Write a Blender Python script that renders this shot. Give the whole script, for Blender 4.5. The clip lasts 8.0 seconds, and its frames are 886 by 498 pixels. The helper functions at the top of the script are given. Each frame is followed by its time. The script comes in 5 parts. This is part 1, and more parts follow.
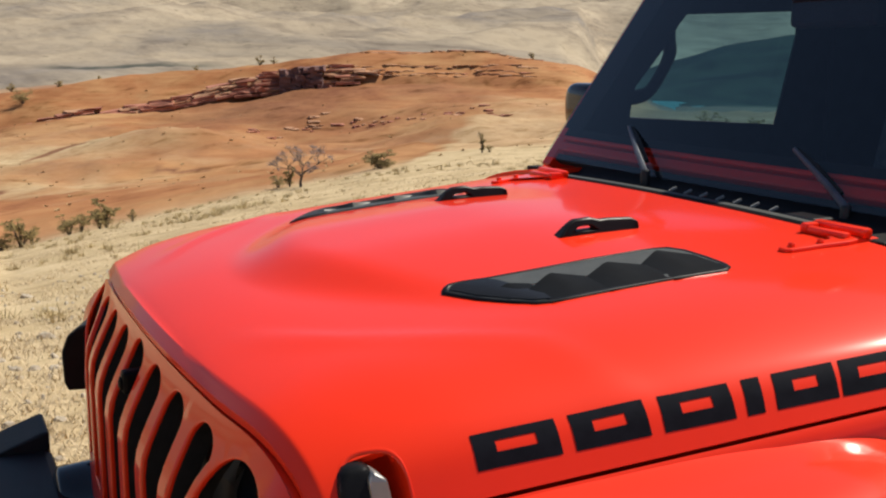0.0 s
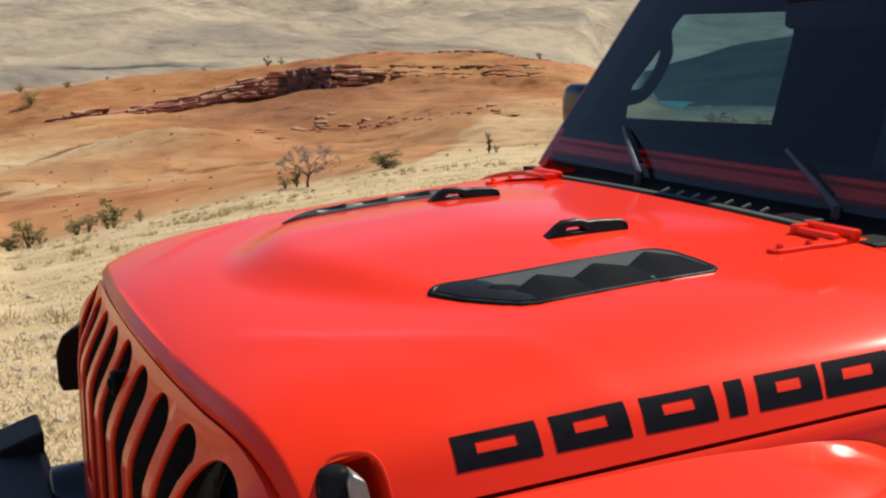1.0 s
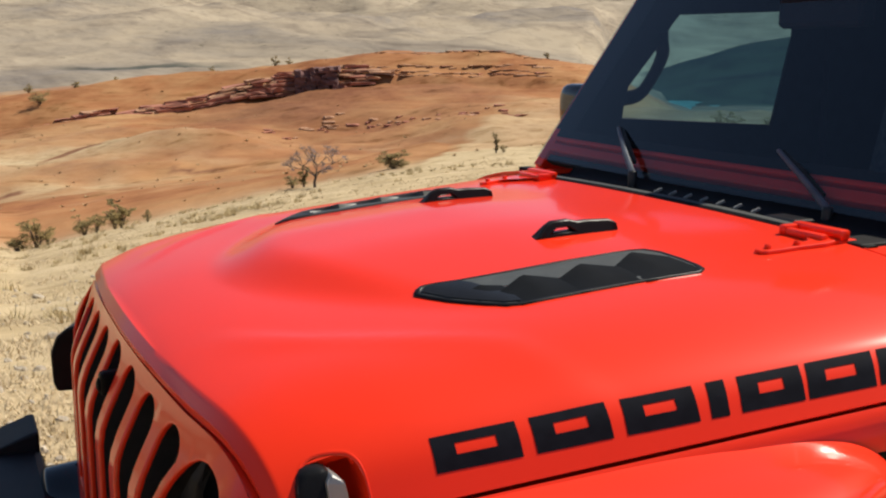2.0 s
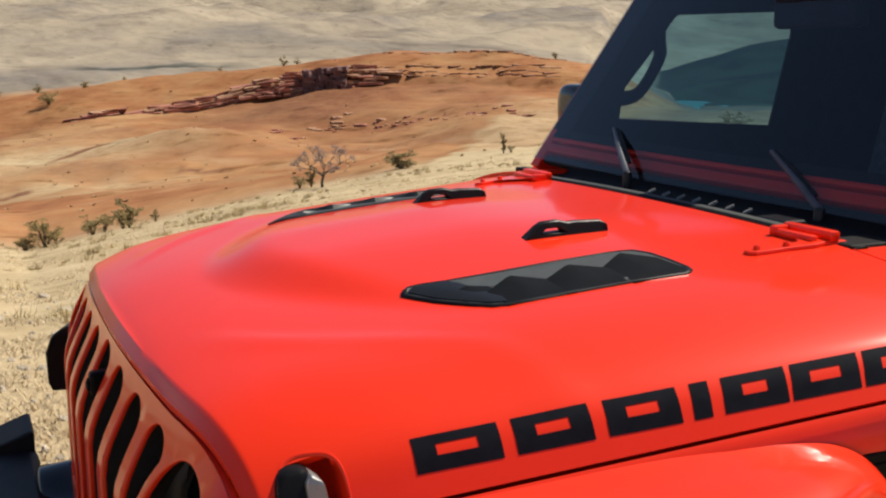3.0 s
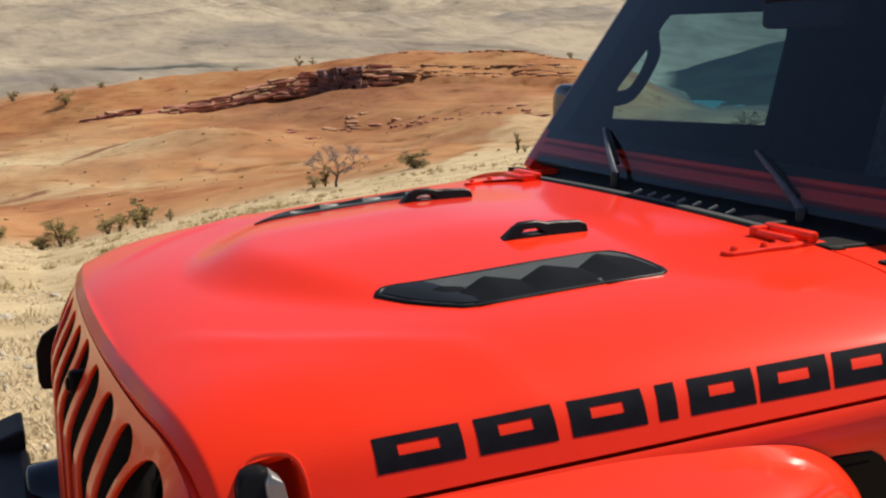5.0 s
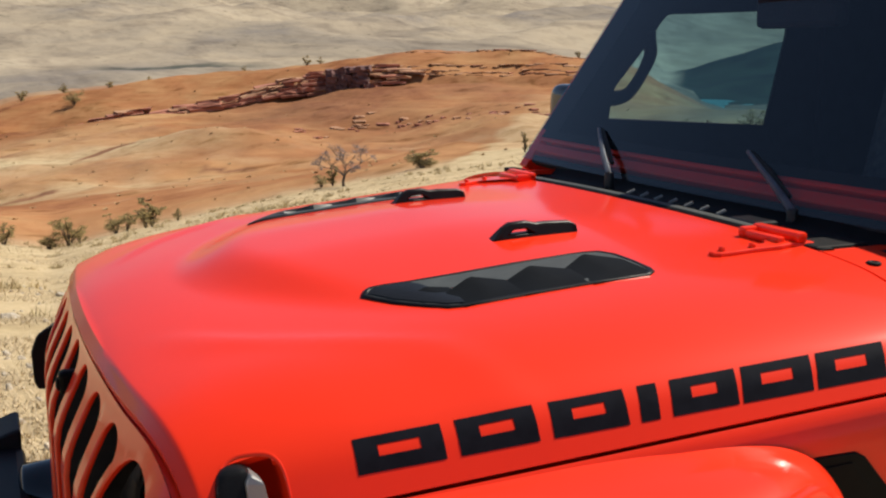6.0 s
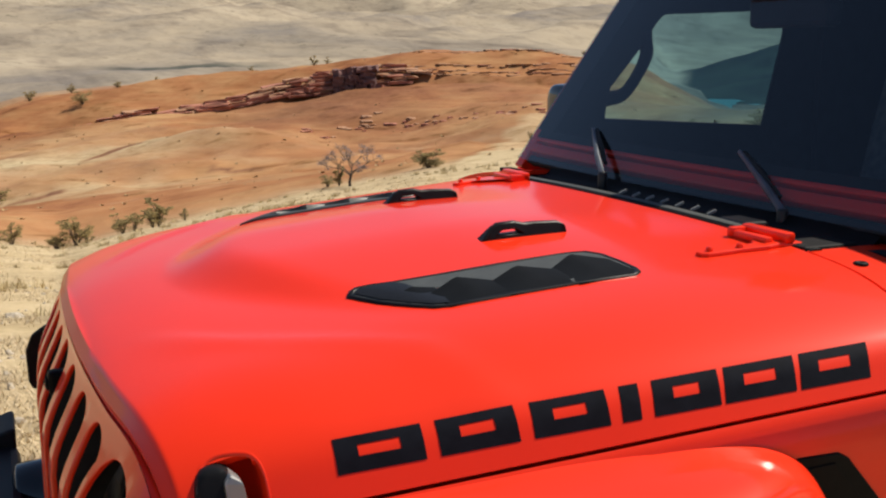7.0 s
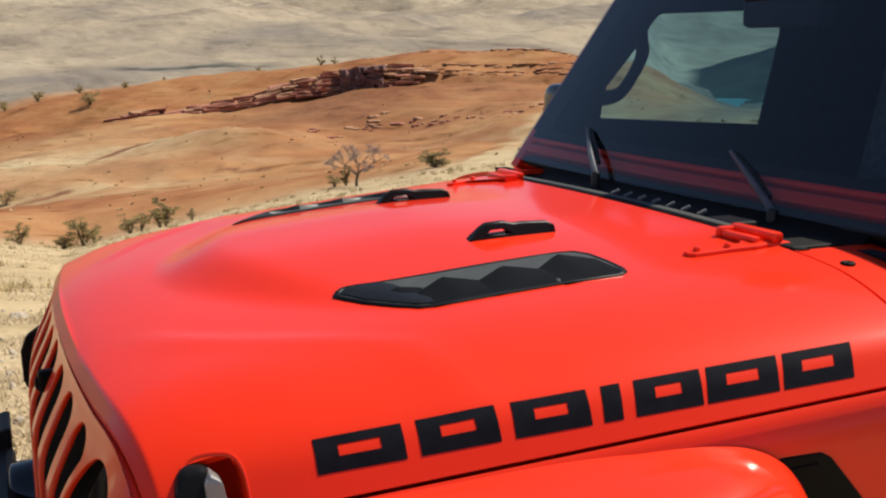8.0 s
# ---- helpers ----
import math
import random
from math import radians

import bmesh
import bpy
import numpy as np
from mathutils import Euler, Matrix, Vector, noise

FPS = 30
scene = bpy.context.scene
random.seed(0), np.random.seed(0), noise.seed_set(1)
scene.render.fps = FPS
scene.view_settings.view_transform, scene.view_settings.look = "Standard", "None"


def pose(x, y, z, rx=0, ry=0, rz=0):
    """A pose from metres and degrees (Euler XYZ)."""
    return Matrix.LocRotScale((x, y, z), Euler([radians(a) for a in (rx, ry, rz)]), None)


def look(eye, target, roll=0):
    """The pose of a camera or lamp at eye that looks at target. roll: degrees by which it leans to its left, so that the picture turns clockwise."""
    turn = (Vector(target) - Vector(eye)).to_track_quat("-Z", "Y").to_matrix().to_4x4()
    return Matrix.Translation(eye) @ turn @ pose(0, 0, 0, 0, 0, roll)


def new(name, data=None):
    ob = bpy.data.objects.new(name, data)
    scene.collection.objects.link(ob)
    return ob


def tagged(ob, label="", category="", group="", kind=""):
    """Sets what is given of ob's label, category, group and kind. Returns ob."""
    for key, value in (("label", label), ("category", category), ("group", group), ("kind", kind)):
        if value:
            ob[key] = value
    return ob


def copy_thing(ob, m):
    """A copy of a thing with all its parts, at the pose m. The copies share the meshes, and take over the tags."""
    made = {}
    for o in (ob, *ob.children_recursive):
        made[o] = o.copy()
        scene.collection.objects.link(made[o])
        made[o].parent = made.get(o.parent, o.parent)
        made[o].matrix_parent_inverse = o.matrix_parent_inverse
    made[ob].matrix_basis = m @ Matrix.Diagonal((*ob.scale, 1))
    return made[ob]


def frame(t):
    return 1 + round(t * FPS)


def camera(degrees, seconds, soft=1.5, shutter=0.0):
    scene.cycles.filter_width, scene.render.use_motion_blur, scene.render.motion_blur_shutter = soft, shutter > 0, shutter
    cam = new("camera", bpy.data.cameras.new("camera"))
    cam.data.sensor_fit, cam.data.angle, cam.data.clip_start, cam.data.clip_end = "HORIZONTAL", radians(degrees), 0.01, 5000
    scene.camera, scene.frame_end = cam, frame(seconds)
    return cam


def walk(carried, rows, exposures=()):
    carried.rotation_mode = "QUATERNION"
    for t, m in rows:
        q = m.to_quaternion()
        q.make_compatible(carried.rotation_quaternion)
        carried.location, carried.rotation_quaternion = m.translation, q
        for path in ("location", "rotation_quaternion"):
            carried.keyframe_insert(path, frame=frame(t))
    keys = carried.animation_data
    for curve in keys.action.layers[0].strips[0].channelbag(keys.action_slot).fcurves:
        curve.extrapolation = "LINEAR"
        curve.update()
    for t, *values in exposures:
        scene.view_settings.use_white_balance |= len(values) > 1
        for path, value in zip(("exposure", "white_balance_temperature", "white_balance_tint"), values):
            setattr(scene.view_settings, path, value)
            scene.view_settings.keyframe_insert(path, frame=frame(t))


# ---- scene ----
import collections

cam = camera(45.0, 8.0, soft=2.2)
PATH = [
    (0.0, -0.3030, -1.6758, 1.4843, -25.808, -10.551, -0.231),
    (0.5, -0.2891, -1.6824, 1.4850, -25.602, -10.547, -0.188),
    (1.0, -0.2751, -1.6883, 1.4860, -25.410, -10.546, -0.155),
    (1.5, -0.2617, -1.6958, 1.4868, -25.216, -10.549, -0.100),
    (3.0, -0.2205, -1.7147, 1.4882, -24.569, -10.547, -0.060),
    (3.5, -0.2082, -1.7206, 1.4885, -24.380, -10.551, -0.044),
    (4.0, -0.1947, -1.7277, 1.4892, -24.176, -10.554, -0.021),
    (4.5, -0.1806, -1.7334, 1.4889, -23.968, -10.552, -0.008),
    (6.0, -0.1397, -1.7533, 1.4914, -23.343, -10.593, 0.089),
    (6.5, -0.1261, -1.7596, 1.4917, -23.149, -10.598, 0.117),
    (7.0, -0.1120, -1.7657, 1.4919, -22.962, -10.601, 0.141),
    (7.5, -0.0980, -1.7725, 1.4923, -22.763, -10.612, 0.198),
    (8.0, -0.0844, -1.7787, 1.4926, -22.580, -10.617, 0.263),
]
walk(cam, [(t, pose(x, y, z, 90 + pitch, roll, yaw)) for t, x, y, z, yaw, pitch, roll in PATH])

# ---------------------------------------------------------------- light
SUN_EL, SUN_AZ = 52.0, 86.0          # azimuth clockwise from +y
world = bpy.data.worlds.new("sky")
scene.world = world
world.use_nodes = True
wn = world.node_tree.nodes
sky = wn.new("ShaderNodeTexSky")
sky.sky_type = "NISHITA"
sky.sun_disc = False
sky.sun_elevation = radians(SUN_EL)
sky.sun_rotation = radians(SUN_AZ)
sky.altitude = 1500
world.node_tree.links.new(sky.outputs[0], wn["Background"].inputs[0])
wn["Background"].inputs[1].default_value = 0.075
sun_data = bpy.data.lights.new("sun", "SUN")
sun_data.energy = 5.0
sun_data.angle = radians(0.53)
sun_data.color = (1.0, 0.92, 0.78)
sun = new("sun", sun_data)
sun_dir = Vector((math.sin(radians(SUN_AZ)) * math.cos(radians(SUN_EL)),
                  math.cos(radians(SUN_AZ)) * math.cos(radians(SUN_EL)), math.sin(radians(SUN_EL))))
sun.matrix_world = look(sun_dir * 50, (0, 0, 0))
scene.view_settings.exposure = 0.2

# ---------------------------------------------------------------- helpers
def mesh_ob(name, bm, mat, smooth=False, recalc=True):
    if recalc:
        bmesh.ops.recalc_face_normals(bm, faces=bm.faces)
    me = bpy.data.meshes.new(name)
    bm.to_mesh(me)
    bm.free()
    if mat:
        me.materials.append(mat)
    if smooth:
        for p in me.polygons:
            p.use_smooth = True
    return new(name, me)


def part(name, bm, mat, parent, label="", smooth=False, recalc=True):
    ob = mesh_ob(name, bm, mat, smooth, recalc)
    while parent.parent and parent.parent.parent:      # thing > part > sub-part, no deeper
        parent = parent.parent
    ob.parent = parent
    if label:
        ob["label"] = label
    return ob


def box(bm, x0, x1, y0, y1, z0, z1, bev=0.0):
    m = Matrix.Translation(((x0 + x1) / 2, (y0 + y1) / 2, (z0 + z1) / 2)) @ Matrix.Diagonal((x1 - x0, y1 - y0, z1 - z0, 1))
    r = bmesh.ops.create_cube(bm, size=1, matrix=m)
    if bev:
        es = list({e for v in r["verts"] for e in v.link_edges})
        bmesh.ops.bevel(bm, geom=es, offset=bev, segments=2, affect="EDGES", profile=0.5)
    return bm


def boxes(*specs, bev=0.0):
    bm = bmesh.new()
    for s in specs:
        box(bm, *s, bev=bev)
    return bm


def grid(rows, close=False, flip=False):
    """A sheet of quads from rows of points."""
    bm = bmesh.new()
    vs = [[bm.verts.new(p) for p in row] for row in rows]
    n = len(rows[0])
    for i in range(len(rows) - 1):
        for j in range(n if close else n - 1):
            k = (j + 1) % n
            f = (vs[i][j], vs[i + 1][j], vs[i + 1][k], vs[i][k])
            bm.faces.new(f[::-1] if flip else f)
    return bm


def tube(bm, pts, radii, seg=8, caps=True):
    """A tapered tube along points."""
    pts = [Vector(p) for p in pts]
    rings = []
    for i, p in enumerate(pts):
        d = (pts[min(i + 1, len(pts) - 1)] - pts[max(i - 1, 0)]).normalized()
        a = d.orthogonal().normalized() if i == 0 else (a - d * a.dot(d)).normalized()
        b = d.cross(a)
        r = radii[i] if hasattr(radii, "__len__") else radii
        rings.append([bm.verts.new(p + r * (math.cos(t) * a + math.sin(t) * b)) for t in (2 * math.pi * k / seg for k in range(seg))])
    for u, v in zip(rings, rings[1:]):
        for k in range(seg):
            bm.faces.new((u[k], u[(k + 1) % seg], v[(k + 1) % seg], v[k]))
    if caps:
        bm.faces.new(rings[0][::-1])
        bm.faces.new(rings[-1])
    return bm


def prism(outline, axis_fn, d0, d1, bev=0.0):
    """A closed outline pushed from depth d0 to d1; axis_fn(a, b, d) gives the point."""
    bm = bmesh.new()
    v0 = [bm.verts.new(axis_fn(a, b, d0)) for a, b in outline]
    v1 = [bm.verts.new(axis_fn(a, b, d1)) for a, b in outline]
    bm.faces.new(v0)
    bm.faces.new(v1[::-1])
    n = len(outline)
    for i in range(n):
        bm.faces.new((v0[i], v1[i], v1[(i + 1) % n], v0[(i + 1) % n]))
    if bev:
        bmesh.ops.bevel(bm, geom=list(bm.edges), offset=bev, segments=2, affect="EDGES", profile=0.5)
    return bm


def lathe(profile, centre, axis="y", seg=40):
    """Turned form: profile of (radius, depth) round an axis."""
    rows = []
    for r, d in profile:
        row = []
        for k in range(seg):
            a = 2 * math.pi * k / seg
            c, s = r * math.cos(a), r * math.sin(a)
            o = {"y": (c, d, s), "x": (d, c, s), "z": (c, s, d)}[axis]
            row.append((centre[0] + o[0], centre[1] + o[1], centre[2] + o[2]))
        rows.append(row)
    return grid(rows, close=True)


def bevel_mod(ob, width=0.003, seg=2):
    m = ob.modifiers.new("bevel", "BEVEL")
    m.width, m.segments, m.limit_method, m.angle_limit = width, seg, "ANGLE", radians(35)
    return ob


def smooth_by_angle(ob, deg=35):
    me = ob.data
    for p in me.polygons:
        p.use_smooth = True
    me.set_sharp_from_angle(angle=radians(deg))
    return ob


def sharp_rim(ob):
    """Keep the open border of a sheet crisp once it has thickness."""
    me, seen = ob.data, collections.Counter()
    for p in me.polygons:
        for k in p.edge_keys:
            seen[k] += 1
    for e in me.edges:
        if seen[e.key] == 1:
            e.use_edge_sharp = True
    return ob


def sstep(a, b, x):
    t = min(1.0, max(0.0, (x - a) / (b - a)))
    return t * t * (3 - 2 * t)


# ---------------------------------------------------------------- materials
def material(name, base, rough=0.5, metal=0.0, coat=0.0, var=0.0, scale=8.0, bump=0.0, bump_scale=60.0, second=None, spec=0.5, rough_var=0.0, coat_rough=0.05):
    m = bpy.data.materials.new(name)
    m.use_nodes = True
    nt = m.node_tree
    b = nt.nodes["Principled BSDF"]
    b.inputs["Base Color"].default_value = (*base, 1)
    b.inputs["Roughness"].default_value = rough
    b.inputs["Metallic"].default_value = metal
    b.inputs["Coat Weight"].default_value = coat
    b.inputs["Coat Roughness"].default_value = coat_rough
    b.inputs["Specular IOR Level"].default_value = spec
    tc = nt.nodes.new("ShaderNodeTexCoord")
    if var or second or rough_var:
        n1 = nt.nodes.new("ShaderNodeTexNoise")
        n1.inputs["Scale"].default_value = scale
        n1.inputs["Detail"].default_value = 8
        n1.inputs["Roughness"].default_value = 0.65
        nt.links.new(tc.outputs["Object"], n1.inputs["Vector"])
        if var or second:
            ramp = nt.nodes.new("ShaderNodeValToRGB")
            ramp.color_ramp.elements[0].position, ramp.color_ramp.elements[1].position = 0.32, 0.68
            lo = second or tuple(c * (1 - var) for c in base)
            hi = tuple(min(1, c * (1 + var)) for c in base)
            ramp.color_ramp.elements[0].color, ramp.color_ramp.elements[1].color = (*lo, 1), (*hi, 1)
            nt.links.new(n1.outputs["Fac"], ramp.inputs[0])
            nt.links.new(ramp.outputs[0], b.inputs["Base Color"])
        if rough_var:
            mr = nt.nodes.new("ShaderNodeMapRange")
            mr.inputs["To Min"].default_value, mr.inputs["To Max"].default_value = max(0, rough - rough_var), min(1, rough + rough_var)
            nt.links.new(n1.outputs["Fac"], mr.inputs["Value"])
            nt.links.new(mr.outputs[0], b.inputs["Roughness"])
    if bump:
        n2 = nt.nodes.new("ShaderNodeTexNoise")
        n2.inputs["Scale"].default_value = bump_scale
        n2.inputs["Detail"].default_value = 6
        nt.links.new(tc.outputs["Object"], n2.inputs["Vector"])
        bp = nt.nodes.new("ShaderNodeBump")
        bp.inputs["Strength"].default_value = bump
        bp.inputs["Distance"].default_value = 0.02
        nt.links.new(n2.outputs["Fac"], bp.inputs["Height"])
        nt.links.new(bp.outputs[0], b.inputs["Normal"])
    return m


def glass(name, tint, gloss=0.02, f0=0.03, edge=0.5):
    """Thin tinted pane: tinted see-through with a glossy skin."""
    m = bpy.data.materials.new(name)
    m.use_nodes = True
    nt = m.node_tree
    nt.nodes.remove(nt.nodes["Principled BSDF"])
    tr = nt.nodes.new("ShaderNodeBsdfTransparent")
    tr.inputs[0].default_value = (*tint, 1)
    gl = nt.nodes.new("ShaderNodeBsdfGlossy")
    gl.inputs["Roughness"].default_value = gloss
    lw = nt.nodes.new("ShaderNodeLayerWeight")
    lw.inputs[0].default_value = 0.5
    po = nt.nodes.new("ShaderNodeMath")
    po.operation = "POWER"
    po.inputs[1].default_value = 5.0
    ml = nt.nodes.new("ShaderNodeMath")
    ml.operation = "MULTIPLY_ADD"
    ml.inputs[1].default_value, ml.inputs[2].default_value = edge, f0
    mix = nt.nodes.new("ShaderNodeMixShader")
    nt.links.new(lw.outputs["Facing"], po.inputs[0])
    nt.links.new(po.outputs[0], ml.inputs[0])
    nt.links.new(ml.outputs[0], mix.inputs[0])
    nt.links.new(tr.outputs[0], mix.inputs[1])
    nt.links.new(gl.outputs[0], mix.inputs[2])
    nt.links.new(mix.outputs[0], nt.nodes["Material Output"].inputs[0])
    return m


RED = material("red_paint", (0.90, 0.034, 0.007), 0.5, coat=0.72, coat_rough=0.10, var=0.03, scale=3.0, rough_var=0.04, spec=0.05)
BLACK_PLASTIC = material("black_plastic", (0.018, 0.018, 0.019), 0.42, var=0.25, scale=30, bump=0.08, bump_scale=500)
MATT_BLACK = material("matt_black", (0.014, 0.014, 0.015), 0.6, var=0.3, scale=40, bump=0.1, bump_scale=400, spec=0.3)
GLOSS_BLACK = material("gloss_black", (0.012, 0.012, 0.014), 0.12, coat=0.6, var=0.2, scale=20)
DECAL = material("dark_decal", (0.010, 0.011, 0.016), 0.6, var=0.2, scale=40, spec=0.02)
SATIN_BLACK = material("satin_black", (0.012, 0.012, 0.013), 0.36, var=0.25, scale=20, bump=0.05, bump_scale=300, spec=0.16)
RIB_GLINT = material("rib_glint_grey", (0.24, 0.245, 0.24), 0.4, var=0.2, scale=30)
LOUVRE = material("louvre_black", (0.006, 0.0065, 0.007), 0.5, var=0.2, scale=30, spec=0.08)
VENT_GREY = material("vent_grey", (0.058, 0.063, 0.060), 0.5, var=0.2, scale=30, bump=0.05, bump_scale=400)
COWL_BLACK = material("cowl_black", (0.008, 0.008, 0.009), 0.65, var=0.3, scale=30, bump=0.1, bump_scale=400, spec=0.14)
# black wipers, with the sky's reflection put into a blue-grey base
WIPER = material("wiper_sky_sheen", (0.085, 0.10, 0.13), 0.4, var=0.25, scale=30, bump=0.05, bump_scale=300, spec=0.45)
RUBBER = material("rubber", (0.015, 0.015, 0.015), 0.7, var=0.3, scale=25, bump=0.2, bump_scale=120)
TRIM_DARK = material("interior_dark", (0.008, 0.011, 0.018), 0.8, var=0.3, scale=15, bump=0.1, bump_scale=200, spec=0.2)
SEAT_CLOTH = material("seat_fabric", (0.16, 0.16, 0.165), 0.85, var=0.3, scale=40, bump=0.2, bump_scale=300)
CATCH_GLINT = material("catch_glint", (0.34, 0.34, 0.33), 0.4, metal=0.6, var=0.1, scale=20)
DARK_STEEL = material("black_steel", (0.012, 0.012, 0.014), 0.55, metal=0.2, var=0.3, scale=25, bump=0.1, bump_scale=200)
ALLOY = material("grey_alloy", (0.10, 0.10, 0.105), 0.35, metal=0.8, var=0.15, scale=20)
LENS = material("headlight_lens", (0.75, 0.76, 0.78), 0.05, coat=1.0, var=0.1, scale=20)
MIRROR = material("mirror_glass", (0.9, 0.9, 0.9), 0.02, metal=1.0)
WINDSHIELD = glass("windscreen_glass", (0.62, 0.70, 0.74), f0=0.092, edge=1.2)
SIDE_GLASS = glass("side_glass", (0.40, 0.71, 0.84))

# ---------------------------------------------------------------- the ground: slope, red ridge, pale hills
# headings and heights are fitted to the camera's view from this point
EYE_X, EYE_Y = -0.2, -1.7
HEADS = [-6, 3, 9, 15, 18, 22, 28, 33, 38, 48, 110]
RINGS = {   # radius: height along each heading
    45: [-5.0, -6.4, -5.5, -4.6, -4.2, -3.55, -3.0, -2.75, -2.5, -2.2, -2.0],
    95: [-12, -10.5, -10.0, -9.3, -8.8, -8.2, -7.4, -6.6, -5.0, -4.8, -6.0],
    125: [-11, -10.6, -9.3, -9.0, -9.3, -8.4, -6.8, -6.4, -6.0, -6.0, -8.0],
    165: [-15.0, -10.2, -8.3, -6.9, -5.4, -4.2, -3.6, -4.0, -9.0, -7.0, -9.0],
    180: [-13.5, -5.4, -3.0, -1.7, -0.7, 0.5, 0.1, -1.4, -9.6, -9.8, -10],
    270: [-11, -11, -10.5, -10, -9.5, -8.5, -8.5, -10.5, -15.5, -16, -15],
    450: [-8.5, -8.5, -8.0, -7.0, -6.5, -6.0, -6.0, -9.0, -21, -20, -20],
    900: [12, 12, 11, 12, 13, 13, 14, 14, 16, 22, 20],
}
CREST_HEADS, CREST_ELEV = [33.0, 35.2, 36.2, 37.8, 39.2, 40.5, 41.6, 46, 60], [-.70, -1.10, -1.02, -.47, -.04, .30, .52, 1.2, 1.6]
RAD = [0, 5] + list(RINGS) + [1800, 3200, 4600]


def ground_profile(theta):
    z = [0.0, 0.0]
    for r in RINGS:
        z.append(float(np.interp(theta, HEADS, RINGS[r])))
    return z + [80.0, 260.0, 330.0]


def ground_z(x, y):
    dx, dy = x - EYE_X, y - EYE_Y
    r = math.hypot(dx, dy)
    th = math.degrees(math.atan2(dx, dy))
    if th < -60:
        th += 360
        th = 110 + (th - 110) * -170 / 190      # back to the first heading behind the camera
    z = ground_profile(th)
    i = max(k for k in range(len(RAD)) if RAD[k] <= min(r, 4599))
    t = (min(r, 4600) - RAD[i]) / (RAD[i + 1] - RAD[i])
    ts = t * t * (3 - 2 * t) if i > 1 else t
    h = z[i] + (z[i + 1] - z[i]) * ts
    p = Vector((x, y, 0))
    if r > 6:
        h += 0.10 * min(1, (r - 6) / 10) * noise.noise(p * 0.35) + 0.05 * noise.noise(p * 1.3) * min(1, (r - 6) / 10)
    if r > 50:
        w = min(1, (r - 50) / 30)
        h += w * (1.3 * noise.noise(p * 0.035) + 0.9 * (0.5 - abs(noise.noise(p * 0.06 + Vector((5, 9, 0))))) + 0.5 * noise.noise(p * 0.13) + 0.22 * noise.noise(p * 0.4))
    if r > 300:
        w = min(1, (r - 300) / 500)
        q = p * 0.004
        rid = 1 - 2 * abs(noise.noise(q * 1.1 + Vector((3, 1, 0))))
        rid2 = 1 - 2 * abs(noise.noise(q * 2.9 + Vector((7, 2, 0))))
        h += w * (10 * noise.noise(q) + 17 * rid + 7 * rid2 + 2.6 * noise.noise(q * 7) + 0.7 * noise.noise(q * 17)) * min(1.8, r / 900) * (0.25 if th > 32 and r < 620 else 1)
    for mt, mr, mh, wa, wr in ((11.5, 119, 1.9, 4.0, 9), (3.0, 128, 1.2, 3.5, 10), (23, 78, 0.8, 3.0, 9), (27, 120, 1.2, 3.0, 12)):
        if abs(r - mr) < 4 * wr and abs(th - mt) < 4 * wa:
            h += mh * math.exp(-((r - mr) / wr) ** 2 - ((th - mt) / wa) ** 2)
    # dark mountain flank beyond the river, with a dip behind its crest
    if 480 < r < 1150 and 32.6 < th < 80:
        top = 1.5 + 700 * math.tan(radians(float(np.interp(th, CREST_HEADS, CREST_ELEV)))) + 3 * noise.noise(p * .03)
        ramp_z = [(480, -20.0), (560, -19 + .25 * (top + 19)), (700, top), (840, top - 16), (1150, h)]
        flank = float(np.interp(r, [a for a, b in ramp_z], [b for a, b in ramp_z])) + 2.2 * noise.noise(p * .02) * sstep(500, 560, r) * (1 - sstep(650, 700, r))
        h += (flank - h) * sstep(32.6, 34.6, th) * (1 - sstep(60, 80, th))
    # river bed in the valley
    if 380 < r < 540 and th > 34:
        h = h + (-21.5 - h) * sstep(395, 410, r) * (1 - sstep(470, 500, r)) * sstep(36.2, 36.8, th + .4 * noise.noise(p * .02)) * (1 - sstep(37.4, 38.4, th + .9 * noise.noise(p * .015)))
    # rocky step under the red crest
    if 150 < r < 185 and -8 < th < 36:
        lo = 165 + 2.5 * noise.noise(p * 0.08)
        s = sstep(lo, lo + 1.6, r) - sstep(lo + 2, lo + 14, r)
        h += 1.1 * s * sstep(-8, 8, th) * (1 - sstep(30, 36, th))
    return h


